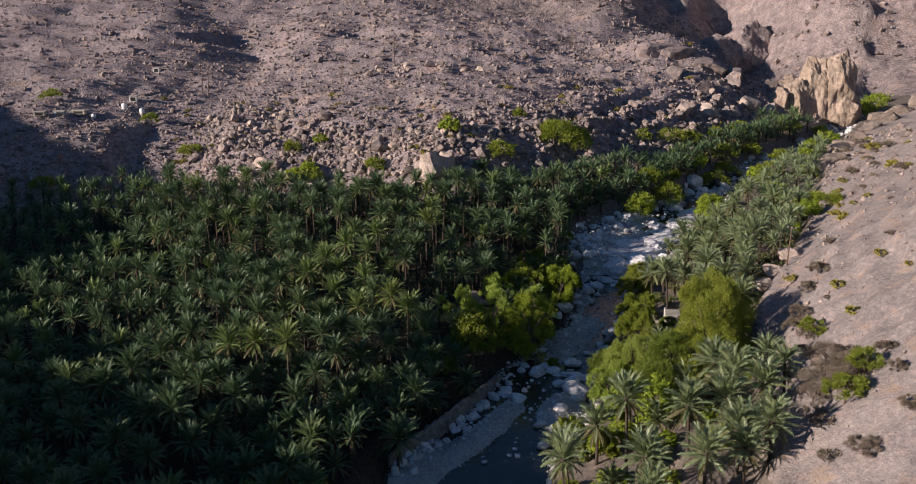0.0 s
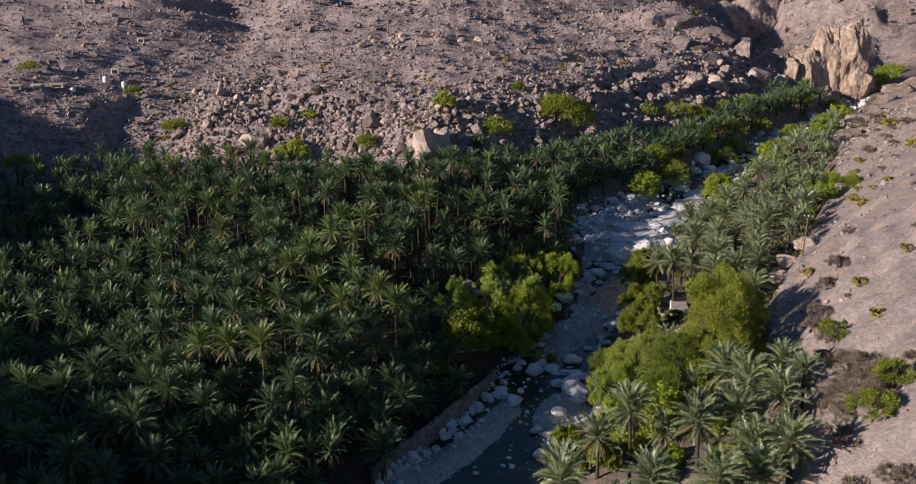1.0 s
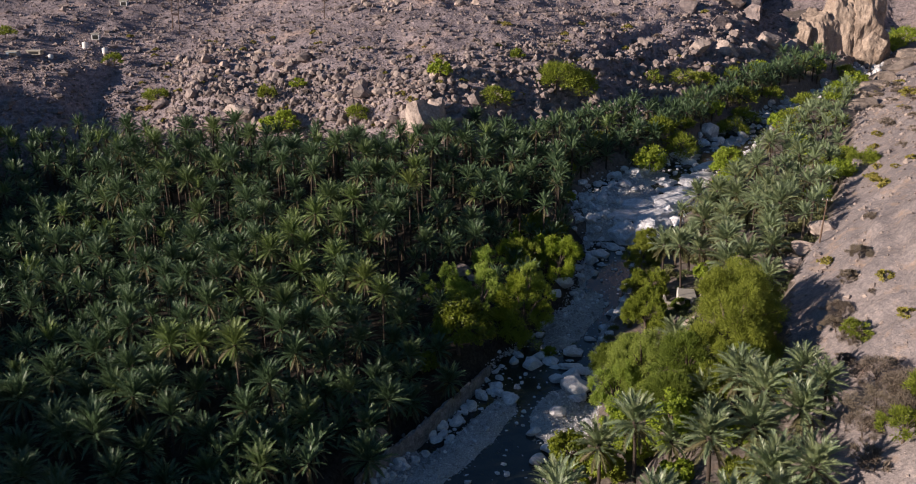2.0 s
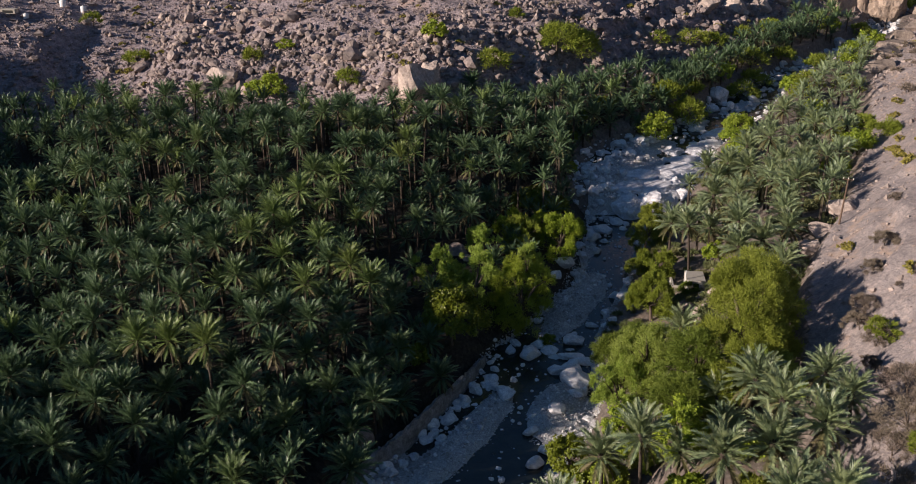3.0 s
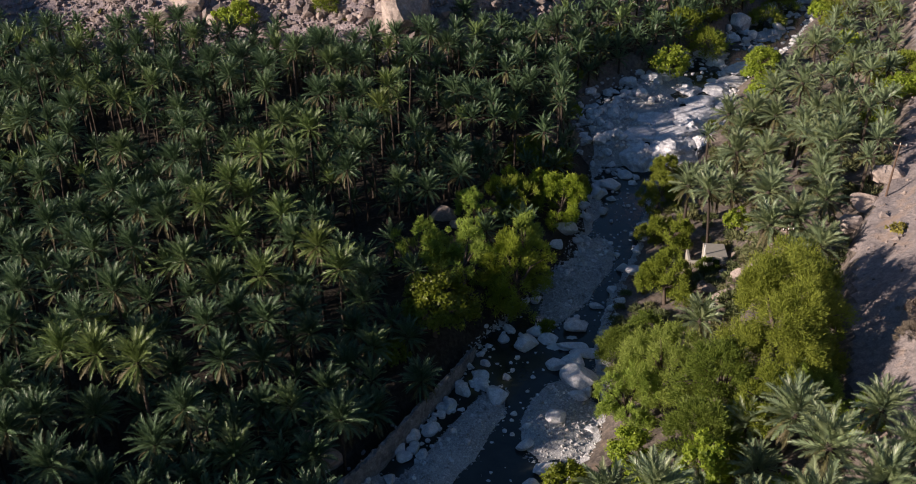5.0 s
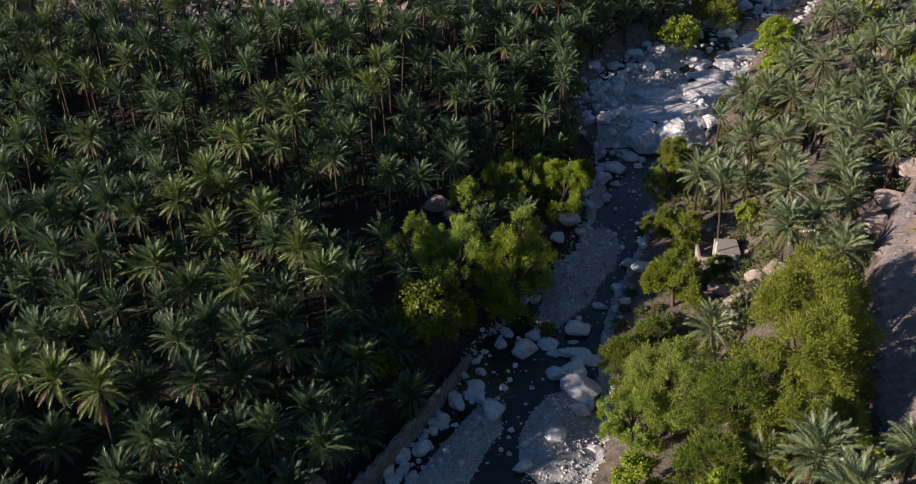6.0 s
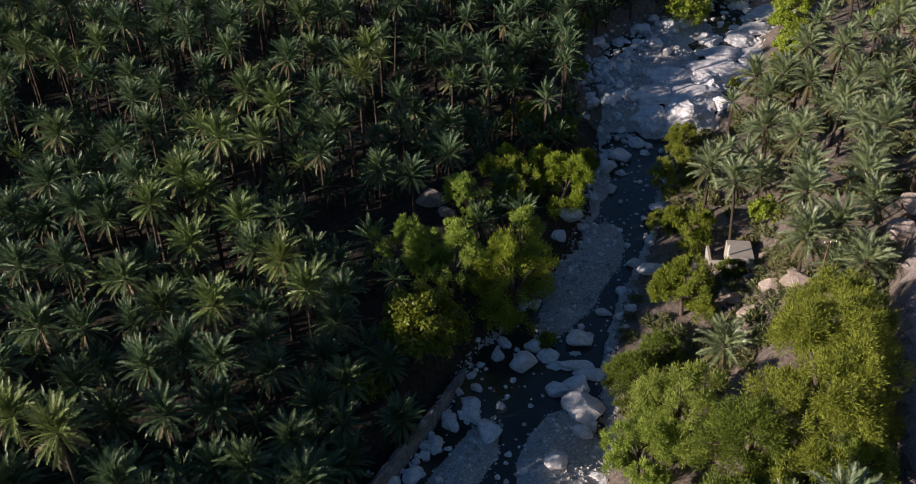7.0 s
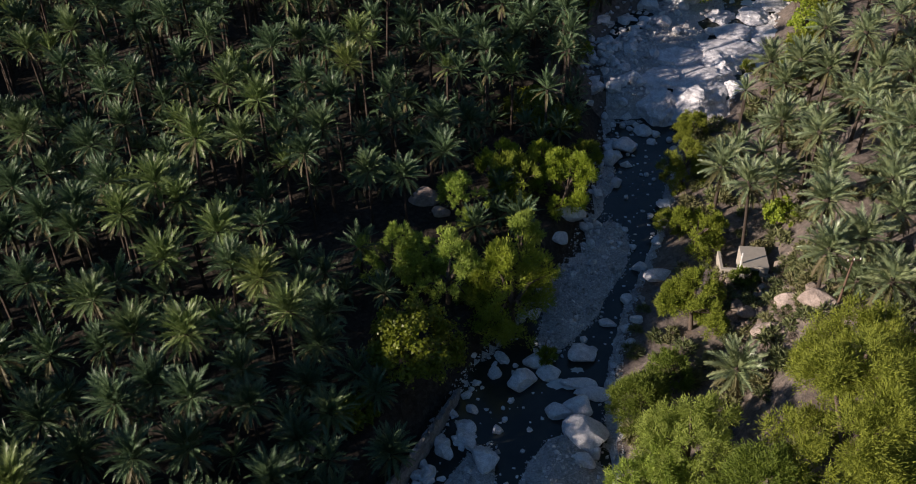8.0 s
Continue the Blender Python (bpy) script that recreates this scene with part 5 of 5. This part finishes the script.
tree(50.4, 151.0, 7.0, 2.2, BR, "bright green leafy bush among the palms", 39, clumps=35, base=0.05)
tree(11.5, 128.0, 6.0, 4.4, BR, "bright green leafy bush at the water's edge", 40, clumps=70, base=0.02)
tree(-24.5, 136.5, 7.5, 5.0, DK, "dark green leafy tree among the palms", 41, clumps=70, base=0.05)
tree(-30.0, 129.0, 7.0, 5.0, BR, L_BR, 42, clumps=60, base=0.05)
tree(47.2, 205.2, 3.2, 1.8, M_LEAF_DEEP, "deep green shrub beside the pump house", 43, "feather", 40, 70, base=0.0)
tree(41.0, 221.5, 4.6, 2.8, OL, L_OL, 44, "feather", 50, 80, base=0.02)
# up the valley
tree(58.0, 297.0, 9.0, 5.0, BR, L_BR, 50, clumps=80, per=80, base=0.04)
tree(70.0, 313.0, 9.5, 5.6, OL, "olive-brown thorn tree beside the river", 51, "feather", 90, 80, base=0.08)
tree(64.5, 316.0, 8.0, 5.0, OL, L_OL, 52, "feather", 70, 80, base=0.05)
tree(79.5, 295.5, 6.5, 5.0, BR, L_BR, 53, clumps=70, base=0.02)
tree(75.5, 288.0, 5.5, 4.0, BR, L_BR, 54, clumps=55, base=0.02)
tree(96.5, 283.0, 6.5, 4.4, BR, "bright green leafy bush at the foot of the slope", 55, clumps=55, base=0.02)
tree(90.5, 243.0, 6.5, 4.6, BR, "bright green leafy bush at the foot of the slope", 56, clumps=65, base=0.02)
tree(84.5, 236.5, 5.5, 3.6, BR, "bright green leafy bush at the foot of the slope", 57, clumps=50, base=0.02)
tree(101.0, 275.0, 6.0, 4.6, OL, "dull brown-green thorn bush at the foot of the slope", 58, "feather", 60, 80, base=0.02)
tree(98.0, 266.0, 5.0, 4.4, OL, "dull brown-green thorn bush at the foot of the slope", 59, "feather", 60, 80, base=0.02)
tree(111.0, 334.0, 7.0, 5.5, OL, L_OL, 60, "feather", 60, 80, base=0.02)
tree(129.0, 350.0, 7.0, 5.0, BR, L_BR, 61, clumps=55, base=0.02)
tree(92.0, 338.0, 7.0, 5.5, OL, "dull brown-green thorn bush at the grove's edge", 62, "feather", 60, 80, base=0.02)
tree(99.0, 350.0, 7.0, 5.5, OL, "dull brown-green thorn bush at the grove's edge", 63, "feather", 60, 80, base=0.02)
tree(137.0, 368.0, 7.0, 5.0, BR, L_BR, 64, clumps=50, base=0.02)
tree(146.0, 392.0, 6.0, 4.5, BR, L_BR, 65, clumps=50, base=0.02)
tree(62.0, 268.2, 3.2, 1.2, OL, "small reed bush growing on the slabs", 66, "feather", 20, 60, base=0.0)
# on the hillside
tree(-3.2, 322.5, 6.5, 4.0, BR, "round bright green tree on the bare hillside", 70, clumps=60, base=0.05, group="hillside trees")
tree(33.5, 333.5, 12.0, 8.5, OL, "large olive-green acacia at the foot of the hill", 71, "feather", 110, 90, base=0.05, group="hillside trees")
tree(41.5, 338.5, 10.0, 7.0, OL, "large olive-green acacia at the foot of the hill", 72, "feather", 80, 90, base=0.05, group="hillside trees")
tree(13.9, 317.8, 7.5, 5.5, OL, "olive-green acacia at the foot of the hill", 73, "feather", 60, 80, base=0.05, group="hillside trees")
tree(-50.5, 320.0, 6.5, 5.5, BR, "bright green leafy tree at the grove's edge", 74, clumps=60, base=0.05, group="hillside trees")
tree(-55.0, 320.0, 5.5, 4.5, BR, "bright green leafy tree at the grove's edge", 75, clumps=50, base=0.05, group="hillside trees")
tree(-57.6, 330.0, 6.0, 4.0, OL, "olive-green thorn bush on the hillside", 76, "feather", 40, 70, base=0.02, group="hillside trees")
tree(-28.0, 316.0, 5.5, 4.0, OL, "olive-green thorn bush on the hillside", 77, "feather", 40, 70, base=0.02, group="hillside trees")
tree(-97.0, 343.0, 5.0, 5.0, OL, "olive-green thorn bush on the hillside", 78, "feather", 40, 70, base=0.02, group="hillside trees")
tree(-138.0, 312.0, 5.5, 5.0, OL, "dull brown thorn bush on the shaded slope", 79, "feather", 40, 70, base=0.02, group="hillside trees")
for k, (x, y, h, r, m) in enumerate([(69, 358, 6, 4, OL), (81, 362, 7.5, 6, OL), (116, 394, 6, 5, BR), (103, 382, 5, 4, OL), (-48.5, 336, 4, 2.8, BR), (-156.5, 370, 5, 4, OL), (-117, 363, 5, 3.4, OL), (22, 344.5, 3.6, 2.4, OL)]):
    tree(x, y, h, r, m, "olive-green thorn bush on the bare hillside", 90 + k, "feather" if m is OL else "round", 34, 60, base=0.02, group="hillside trees")
for k, (x, y, h, r) in enumerate([(203, 480, 8, 7), (212, 492, 8, 7), (224, 512, 8, 8), (196, 470, 6, 5), (188, 458, 5, 4)]):
    tree(x, y, h, r, OL if k % 2 else BR, "green bushes in the valley behind the crag", 110 + k, "feather", 40, 60, 0.5, base=0.0, group="valley trees")


for k, (x, y, h, r, m) in enumerate([(99, 357, 7, 6, OL), (113.5, 370, 6, 5.5, OL), (86, 342, 6.5, 4.5, BR), (123, 362, 5, 4.5, OL), (116, 396, 6, 5, BR), (138, 369, 5, 4.5, BR), (152, 391, 6, 5, BR), (157, 414, 6, 5, OL),
                                   (142, 407, 5.5, 4.5, BR), (107, 337, 4.5, 4, BR), (83.5, 307, 5, 4, BR), (106, 322, 5, 4, OL), (103, 302, 5.5, 4.5, BR), (104, 274, 5, 4.5, OL), (98, 248, 4.5, 4.5, OL), (121, 327, 5, 5, OL), (88, 366, 6.5, 5.5, OL),
                                   (33, 287, 4, 3, OL), (36, 300, 4.5, 3.5, BR), (74, 326, 5, 4, OL), (45, 311, 5, 4, OL), (67.5, 260, 4.5, 3.5, OL), (71.5, 268, 4.5, 3.5, OL), (74.5, 277, 5, 3.8, BR), (79, 284, 4, 3.5, OL), (22, 136, 3.5, 3, OL), (33, 141, 4, 3, BR), (30.5, 128.5, 4, 3.2, OL), (40, 136, 4, 3, OL), (23, 128, 3.5, 3, BR), (18, 140, 3, 2.6, OL), (36, 119, 4, 3.5, OL), (42, 146, 3.5, 3, BR), (38.5, 159.5, 5, 3.4, BR), (43, 161, 5, 3.4, M_LEAF_DEEP), (47, 162.5, 5.5, 3.4, OL), (21.5, 154, 3.5, 2.8, DK), (25.5, 151.5, 3.5, 2.8, OL), (30, 155.5, 3.8, 3, BR), (16, 133, 3.5, 2.8, OL), (25, 140.5, 3.5, 2.8, BR)]):
    tree(x, y, h, r, m, "dusty green bush beside the upper river", 160 + k, "feather" if m is OL else "round", 40, 70, 0.36, base=0.02, group="bushes along the upper river")


# small shrubs: a leafy tuft and a bare thorn bush, repeated
def tuft_template(name, material, label, seed, shape, clumps, per, leaf):
    root = new(name)
    tagged(root, label, "shrub", label)
    co, tri, _ = leaf_cloud(seed, 1.0, 1.1, 0.0, clumps, per, leaf, shape, 0.9)
    part("foliage", mesh_from("foliage", co, tri, [material], smooth=False), root)
    c, q = tube([(0, 0, -0.2), (0.05, 0, 0.3), (0.1, 0.05, 0.6)], [0.05, 0.04, 0.02], 5)
    part("stem", mesh_from("stem", c, q, [M_BARK]), root)
    return root


M_SHRUB = leafy("dusty_shrub", (0.12, 0.15, 0.065), (0.23, 0.26, 0.12), (0.26, 0.22, 0.11), 0.6, 0.2, 0.25)
M_TUFT = leafy("yellow_tuft", (0.24, 0.22, 0.05), (0.32, 0.28, 0.07), (0.28, 0.23, 0.08), 0.6, 0.2, 0.2)
tuft = tuft_template("desert_shrub", M_TUFT, "low yellow-green desert shrub on bare ground", 3, "round", 20, 22, 0.2)
thorn = tuft_template("thorn_bush", M_TWIG, "leafless grey-brown thorn bush on the gravel slope", 4, "feather", 28, 22, 0.17)
green = tuft_template("green_shrub", M_SHRUB, "low grey-green shrub on the terrace", 5, "feather", 20, 22, 0.28)


def put(t, x, y, s, h=1.0):
    x, y = far(x, y)
    k = copy_thing(t, pose(x, y, float(ground_z(x, y)) - 0.05, 0, 0, rng.uniform(0, 360)))
    k.scale = (s, s, s * h)


for x, y, s in [(69.4, 168.1, 1.4), (68, 187.5, 1.4), (76.9, 169, 1.2), (90, 222, 1.2), (96, 236, 1.2), (78, 160, 0.8), (106, 262, 1.4), (112, 275, 1.4)]:
    put(tuft, x, y, s)
for k, (x, y, s) in enumerate( [(55.4, 134.7, 4.2), (58.2, 141.5, 4.0), (59.6, 137.5, 3.6), (57, 131, 3.4), (53.2, 133, 2.6), (62, 165, 2.6), (60.5, 162, 2.4), (52.5, 113.5, 2.4), (62.6, 127.6, 1.7), (60, 135.5, 2.8), (60.8, 156.2, 2.2), (58, 152, 1.6), (70, 179, 2.2), (66, 173, 1.8), (65.2, 137.3, 1.7), (59.9, 117.3, 1.8)]):
    tree(x, y, s * 1.25, s, M_TWIG, "leafless grey-brown thorn bush on the gravel slope", 220 + k, "feather", int(16 + 11 * s), 120, 0.15, base=0.0, name="thorn_bush", category="shrub", group="slope bushes")
tree(55.4, 127.5, 5.6, 3.2, OL, "olive-green thorn bush on the gravel slope", 130, "feather", 45, 80, 0.26, base=0.05, group="slope bushes")
tree(60.2, 133.2, 5.0, 3.0, OL, "olive-green thorn bush on the gravel slope", 131, "feather", 36, 70, 0.26, base=0.05, group="slope bushes")
tree(61.0, 157.0, 3.8, 2.6, OL, "dull grey-green thorn bush on the gravel slope", 132, "feather", 36, 60, 0.26, base=0.05, group="slope bushes")
for _ in range(60):
    y = rng.uniform(115, 380)
    x = float(np.interp(y, EDGE_Y, EDGE_X)) + rng.uniform(2, 40)
    put(rng.choice((thorn, thorn, tuft)), x, y, rng.uniform(0.7, 1.7) * (1 + y / 500), 0.8)
for _ in range(90):
    x = rng.uniform(-120, 130)
    y = float(np.interp(x, FOOT_X, FOOT_Y)) + rng.uniform(3, 75)
    put(rng.choice((thorn, tuft, tuft)), x, y, rng.uniform(0.8, 1.8), 0.9)
for _ in range(300):
    y = rng.uniform(180, 262)
    r, e = float(np.interp(y, RIV_Y, RIV_R)), float(np.interp(y, EDGE_Y, EDGE_X))
    put(green, rng.uniform(r + 2, e - 3), y, rng.uniform(0.8, 2.0), 0.8)
for _ in range(75):
    put(rng.choice((green, green, thorn)), rng.uniform(46.5, 54), rng.uniform(188, 206), rng.uniform(0.5, 1.2), 0.8)
for t in (tuft, thorn, green):
    for o in list(t.children_recursive) + [t]:
        bpy.data.objects.remove(o)


# ---- built things ----
def box(bm, x0, x1, y0, y1, z0, z1):
    v = [bm.verts.new(p) for p in ((x0, y0, z0), (x1, y0, z0), (x1, y1, z0), (x0, y1, z0), (x0, y0, z1), (x1, y0, z1), (x1, y1, z1), (x0, y1, z1))]
    for f in ((0, 3, 2, 1), (4, 5, 6, 7), (0, 1, 5, 4), (1, 2, 6, 5), (2, 3, 7, 6), (3, 0, 4, 7)):
        bm.faces.new([v[i] for i in f])


def box_part(name, parent, material, *dims, label="", bevel=0.03):
    bm = bmesh.new()
    for d in dims:
        box(bm, *d)
    bmesh.ops.bevel(bm, geom=bm.edges[:], offset=bevel, segments=1, affect="EDGES")
    me = bpy.data.meshes.new(name)
    bm.to_mesh(me)
    bm.free()
    me.materials.append(material)
    return part(name, me, parent, label)


# pump house on the terrace
hut = new("pump_house")
hut.matrix_basis = pose(48.8, 207.4, 8.6, 0, 0, -6) @ Matrix.Diagonal((1.0, 1.15, 0.78, 1))
tagged(hut, "small weathered concrete pump house on the river bank", "hut")
box_part("wall", hut, M_PLASTER, (-1.7, 1.7, -2.0, -1.8, -1.5, 2.4), (-1.7, 1.7, 1.8, 2.0, -1.5, 2.4), (-1.7, -1.5, -1.797, 1.797, -1.5, 2.4), (1.5, 1.7, -1.797, 1.797, -1.5, 2.4))
box_part("roof", hut, M_PLASTER, (-1.72, 1.72, -2.02, 2.02, 2.404, 2.56), label="pale flat concrete roof slab")
box_part("door", hut, M_DARKHOLE, (-0.5, 0.5, -2.03, -2.004, -0.2, 1.8), label="dark metal door")
box_part("post", hut, M_WHITE, (-2.06, -1.88, -1.6, -1.42, -1.5, 4.8), label="white upright post")
box_part("retaining_wall", hut, M_PLASTER, (-4.2, -2.0, -0.6, -0.2, -2.0, 0.1), (-4.2, -3.8, -0.197, 3.0, -2.0, 0.1), label="pale rough retaining wall")


# driftwood on the bank
for k, pts in enumerate(([(40.5, 192.6), (42.5, 193.8), (44.5, 195.6), (46.5, 196.4)], [(42.0, 195.8), (43.6, 195.0), (45.2, 193.6)], [(12.5, 222.5), (9.0, 223.5), (4.5, 221.0)])):
    c, q = tube([(x, y, float(ground_z(x, y)) + 0.35 + 0.25 * (j % 2)) for j, (x, y) in enumerate(pts)], [0.2, 0.17, 0.13, 0.07][:len(pts)], 7)
    tagged(new("driftwood", mesh_from("driftwood", c, q, [M_BARK])), "bleached grey driftwood log on the bank", "log", "driftwood")
zt = float(ground_z(57.5, 199))
c, q = tube([(57.2, 198.6, zt - 0.3), (57.7, 199.6, zt + 3.2), (58.4, 200.4, zt + 6.8)], [0.22, 0.18, 0.10], 8)
tagged(new("dead_trunk", mesh_from("dead_trunk", c, q, [M_BARK])), "bare brown dead trunk leaning on the bank", "dead tree")
# broken white water where the river drops between the boulders
for k, (x, y, r) in enumerate([(22.2, 192.2, 1.3), (20.8, 193.0, 0.8), (36.0, 256.6, 1.5), (38.5, 257.2, 1.2), (41.5, 257.4, 1.3), (24.2, 194.6, 0.7), (66.0, 286.0, 1.4), (29.0, 203.5, 0.7)]):
    r3 = random.Random(k)
    ring = [(x + r * r3.uniform(0.5, 1.2) * math.cos(a * 0.3927) * 1.4, y + r * r3.uniform(0.4, 1.0) * math.sin(a * 0.3927)) for a in range(16)]
    co = [(x, y, float(water_z(y)) - 0.15)] + [(a, c, float(water_z(c)) - 0.235) for a, c in ring]
    tri = [(0, 1 + j, 1 + (j + 1) % 16) for j in range(16)]
    tagged(new("white_water", mesh_from("white_water", np.array(co), np.array(tri), [M_FOAM])), "pale broken water below a small drop", "water", kind="structure")


def wall_run(name, pts, thick, height, material, label, category, drop=3.0, wob=0.12):
    """A stone wall along points (x, y, top z)."""
    co, quad = [], []
    dense = []
    for (a, c) in zip(pts[:-1], pts[1:]):
        a, c = np.array(a, float), np.array(c, float)
        n = max(2, int(np.linalg.norm(c - a) / 0.6))
        dense += [a + (c - a) * k / n for k in range(n)]
    dense.append(np.array(pts[-1], float))
    dense = np.array(dense)
    tang = np.gradient(dense[:, :2], axis=0)
    tang /= np.linalg.norm(tang, axis=1)[:, None]
    nrm = np.stack([-tang[:, 1], tang[:, 0]], -1)
    for k, (q, n) in enumerate(zip(dense, nrm)):
        j = [rng.uniform(-wob, wob) for _ in range(6)]
        for s, z in ((-1, q[2] - height - drop), (-1, q[2] - 0.15 + j[0]), (-0.75, q[2] + j[1]), (0.75, q[2] + j[2]), (1, q[2] - 0.15 + j[3]), (1, q[2] - height - drop)):
            co.append((q[0] + n[0] * s * (thick / 2 + j[4] * 0.4), q[1] + n[1] * s * (thick / 2 + j[5] * 0.4), z))
        if k:
            for i in range(5):
                quad.append((6 * (k - 1) + i, 6 * (k - 1) + i + 1, 6 * k + i + 1, 6 * k + i))
    return tagged(new(name, mesh_from(name, np.array(co), np.array(quad), [material], smooth=False)), label, category)


wall_run("stone_wall", [(9.0, 190, 3.2), (5.0, 181, 3.8), (1.0, 173.8, 4.0), (-3.3, 166, 3.7), (-7.5, 160, 3.4), (-12, 152, 3.1)], 0.6, 2.0, M_STONEWALL, "long grey stone retaining wall above the river", "wall", 3.0, 0.28)
wall_run("terrace_wall", [(-22, 168, 6.6), (-17, 169.5, 6.7), (-12, 172, 6.8), (-8, 176, 6.8), (-7, 181, 6.9)], 0.8, 0.9, M_STONEWALL, "low dry-stone terrace wall among the palms", "wall", 1.0)
M_CHANNEL = plain("wet_concrete", (0.16, 0.14, 0.12), 0.6, vary=0.4)
canal = [(57.5, 191.2), (54.3, 190.4), (52.2, 188.6), (50.8, 186.0), (50.0, 183.4)]
wall_run("water_channel", [(x, y, float(ground_z(x, y)) + 0.5) for x, y in canal], 0.5, 0.5, M_CHANNEL, "dark narrow irrigation channel along the bank", "channel", 0.5, 0.03)


def power_pole(x, y, height, label="weathered wooden power pole on the slope"):
    root = new("power_pole")
    x, y = far(x, y)
    root.matrix_basis = pose(x, y, float(ground_z(x, y)) - 0.3, rng.uniform(-1, 1), 2.5, rng.uniform(-20, 20))
    tagged(root, label, "pole", "power poles")
    c, q = tube([(0, 0, 0), (0, 0, height * 0.5), (0, 0, height)], [0.17, 0.14, 0.11], 8)
    part("shaft", mesh_from("shaft", c, q, [M_POLE]), root)
    box_part("crossarm", root, M_POLE, (-0.9, 0.9, -0.2, -0.114, height - 0.5, height - 0.38), bevel=0.01)
    for dx in (-0.8, 0.0, 0.8):
        c, q = tube([(dx, -0.157, height - 0.39), (dx, -0.157, height - 0.2), (dx, -0.157, height - 0.1)], [0.05, 0.07, 0.03], 6)
        part("insulator", mesh_from("insulator", c, q, [M_WHITE]), root)


power_pole(71.0, 199.5, 9.0)
power_pole(53.6, 190.8, 8.0, "leaning rust-brown pole on the river bank")
for x, y, h in ((-48.5, 400, 11), (-104, 400, 13), (-28, 421, 11), (-107, 402, 12), (14, 470, 10), (55, 475, 10)):
    power_pole(x, y, h, "dark power pole on the bare hillside")


def shed(x, y, w, d, h, material, label, turn=0, door=0.0):
    root = new("shed")
    x, y = far(x, y)
    root.matrix_basis = pose(x, y, float(ground_z(x, y)) - 0.2, 0, 0, turn)
    tagged(root, label, "shed", "hillside sheds")
    box_part("wall", root, material, (-w / 2, w / 2, -d / 2, d / 2, 0, h))
    box_part("roof", root, M_PLASTER, (-w / 2 - 0.2, w / 2 + 0.2, -d / 2 - 0.2, d / 2 + 0.2, h + 0.004, h + 0.25))
    # flat panel on a solid wall: the shade inside is put into its colour
    box_part("door", root, M_DARKHOLE, (-w * 0.36 + door, w * 0.36 + door, -d / 2 - 0.03, -d / 2 - 0.004, 0.2, h * 0.85))


shed(-129, 381.5, 2.6, 2.4, 1.9, M_WHITE, "small white shed with a near-black panel for its open front", 5)
shed(-147.5, 354.5, 3.6, 2.4, 1.6, M_BLUEPAINT, "faded blue block building on the bench", -4, 0.4)
shed(-143, 361, 4.6, 2.2, 1.2, M_PLASTER, "long low block building on the bench", -4)
shed(-154, 352, 3.6, 3, 1.3, M_PLASTER, "grey block house on the bench", 8)
shed(-132.7, 426, 2.6, 2.2, 1.8, M_WHITE, "tiny white hut on the slope")


def tank(x, y, r, h):
    root = new("water_tank")
    x, y = far(x, y)
    root.matrix_basis = pose(x, y, float(ground_z(x, y)) - 0.1)
    tagged(root, "white upright water tank on the bench", "tank", "water tanks")
    c, q = tube([(0, 0, 0), (0, 0, h * 0.5), (0, 0, h), (0, 0, h + 0.25)], [r, r, r, r * 0.25], 14)
    part("shell", mesh_from("shell", c, q, [M_WHITE]), root)
    c, q = tube([(0, 0, h + 0.2), (0, 0, h + 0.38), (0, 0, h + 0.4)], [r * 0.3, r * 0.3, 0.01], 10)
    part("lid", mesh_from("lid", c, q, [M_PLASTER]), root)


tank(-130, 373, 1.0, 1.9)
tank(-123.3, 373, 0.9, 2.2)
tank(-137.8, 361, 0.9, 1.3)
